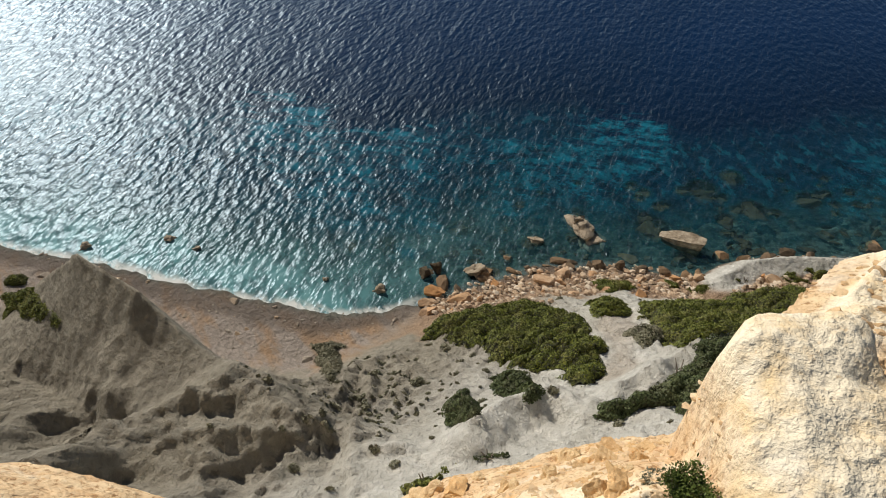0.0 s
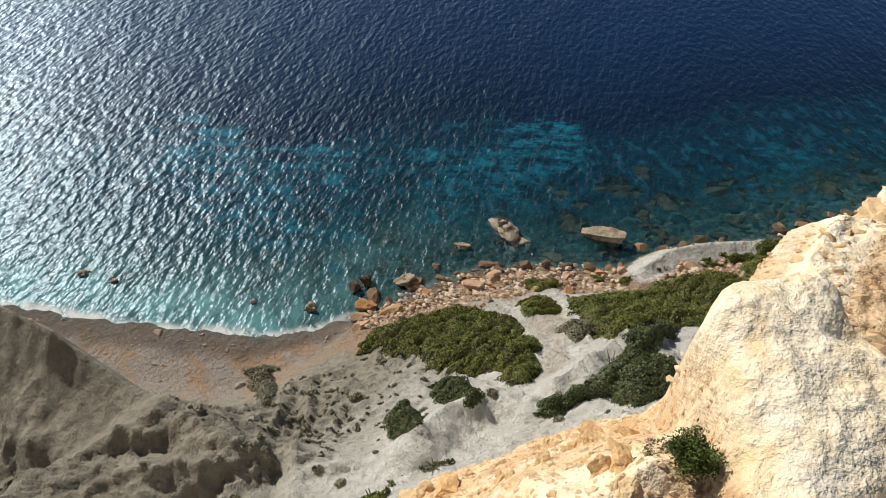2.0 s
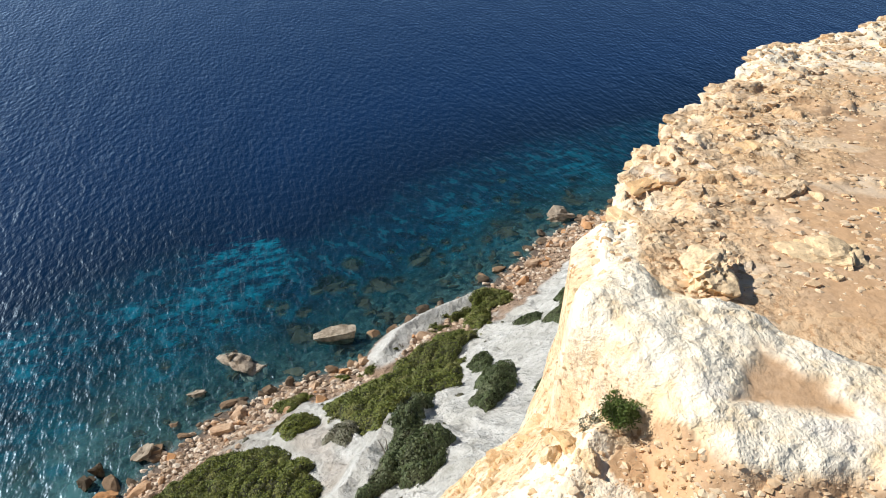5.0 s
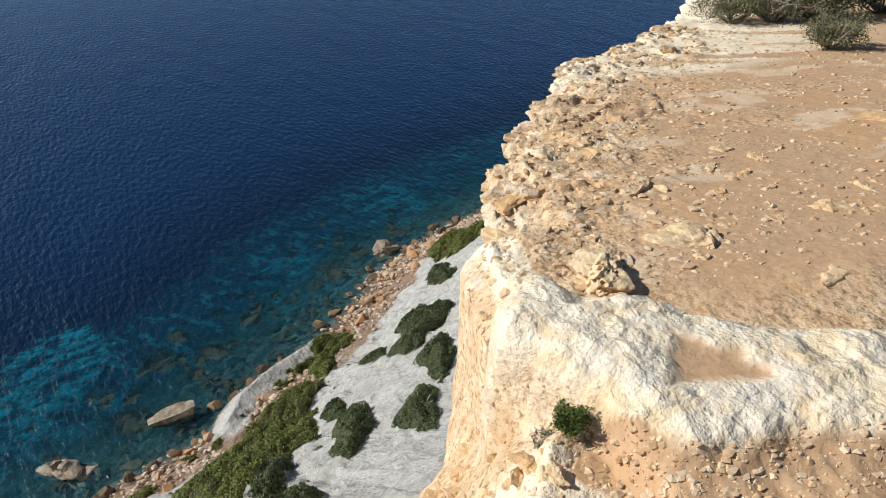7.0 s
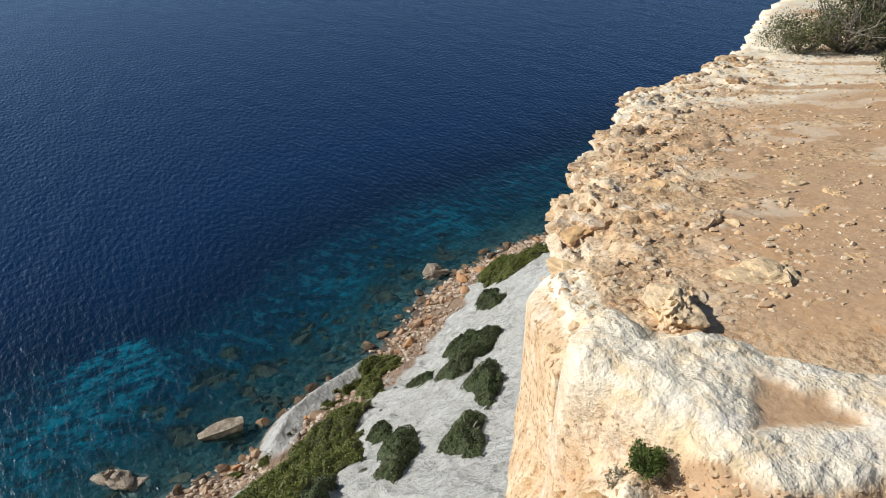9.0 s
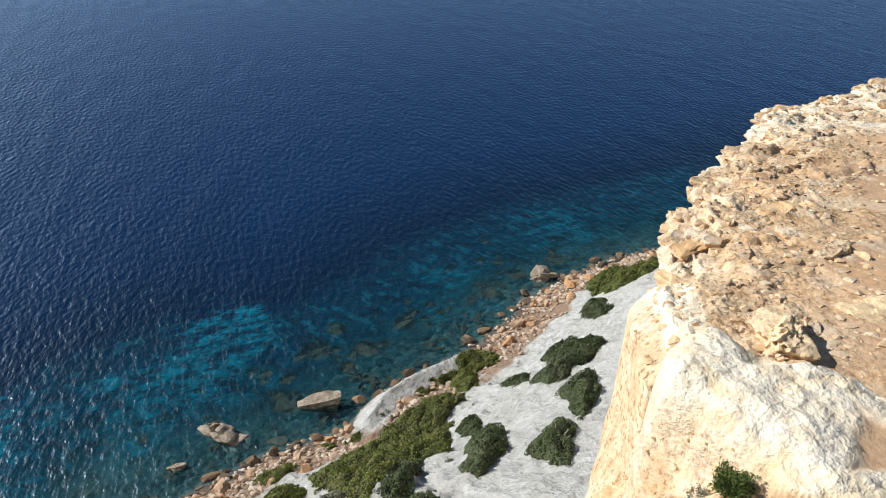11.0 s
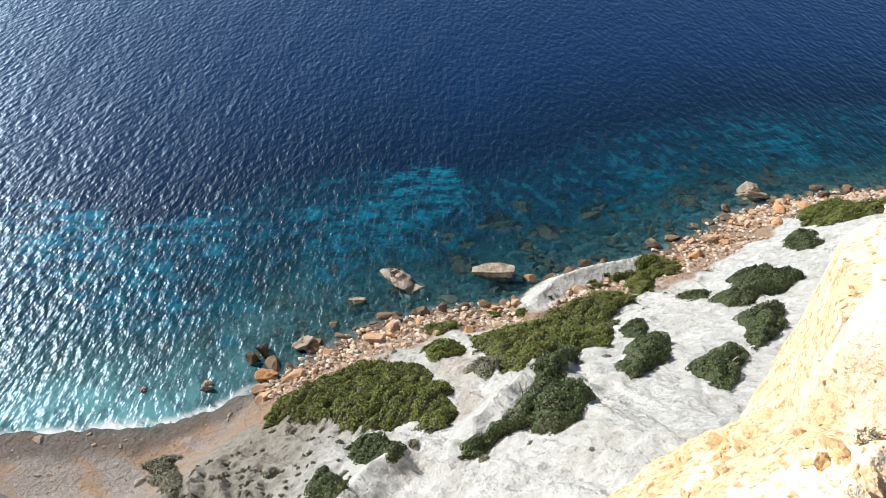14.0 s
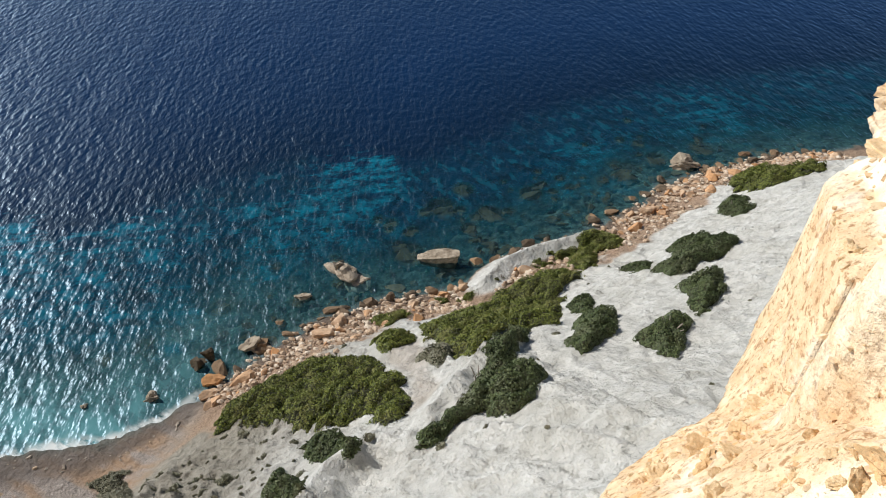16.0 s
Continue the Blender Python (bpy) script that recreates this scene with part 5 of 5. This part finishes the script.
bush("plateau_shrub", 9.96, 8.46, top(9.96, 8.46), 1.4, 1.1, 4600, 0.030, M_DARKLEAF, 34, "dense dark green shrub on the cliff top", 9, 0.2)
bush("plateau_shrub", 8.82, 7.14, top(8.82, 7.14), 0.37, 0.18, 700, 0.019, M_GREYLEAF, 12, "small grey-green shrub on bare soil", 10, 0.2)


# ---- broken beds of rock along the rim, parts of the cliff ----
def ledge_mesh(rng_):
    """A thin split plate of rock, about 1 m across and 1 m thick before scaling, drawn in below."""
    bm = bmesh.new()
    k = rng_.randrange(9, 13)
    radii = [0.5 * rng_.uniform(0.62, 1.08) for _ in range(k)]
    rings = []
    for z, shrink in ((-0.5, 0.70), (-0.12, 0.97), (0.30, 1.0), (0.5, 0.86)):
        ring = []
        for i in range(k):
            a = 6.2832 * i / k
            r = radii[i] * shrink * rng_.uniform(0.93, 1.07)
            ring.append(bm.verts.new((math.cos(a) * r, math.sin(a) * r, z + rng_.uniform(-0.10, 0.10))))
        rings.append(ring)
    for lower, higher in zip(rings[:-1], rings[1:]):
        for i in range(k):
            bm.faces.new((lower[i], lower[(i + 1) % k], higher[(i + 1) % k], higher[i]))
    bm.faces.new(rings[-1])
    bm.faces.new(rings[0][::-1])
    m = bpy.data.meshes.new("ledge")
    bm.to_mesh(m)
    bm.free()
    m.materials.append(M_CLIFF)
    return m


lr = random.Random(44)
ledges = [ledge_mesh(lr) for _ in range(14)]
rim_pts = [p for p in RIM if 2.8 < p[1] < 9.0]
rim_len = sum(math.dist(p, q) for p, q in zip(rim_pts[:-1], rim_pts[1:]))
for i in range(170):
    run = rim_len * lr.random() ** 1.25
    for (ax, ay), (bx, by) in zip(rim_pts[:-1], rim_pts[1:]):
        ln = math.dist((ax, ay), (bx, by))
        if run <= ln:
            break
        run -= ln
    ux, uy = (bx - ax) / ln, (by - ay) / ln
    edge = i < 90
    off = lr.uniform(0.06, 0.2) if edge else lr.triangular(0.12, 1.25, 0.3)
    x, y = ax + ux * run + uy * off, ay + uy * run - ux * off
    far = 1 + 0.12 * (y - 3)
    w = far * (lr.uniform(0.10, 0.28) if edge else lr.uniform(0.06, 0.26))
    thick = far * lr.uniform(0.030, 0.065) * (1.0 if edge else 0.9)
    drop = lr.choice((0.02, 0.06, 0.11, 0.17)) if edge else 0.2 * thick
    ob = new("ledge", ledges[lr.randrange(14)])
    ob.parent = cliff
    ob.matrix_world = pose(x, y, top(x, y) - drop, lr.uniform(-7, 7), lr.uniform(-7, 7), lr.uniform(0, 360)) @ Matrix.Diagonal((w, w * lr.uniform(0.55, 0.9), thick, 1))
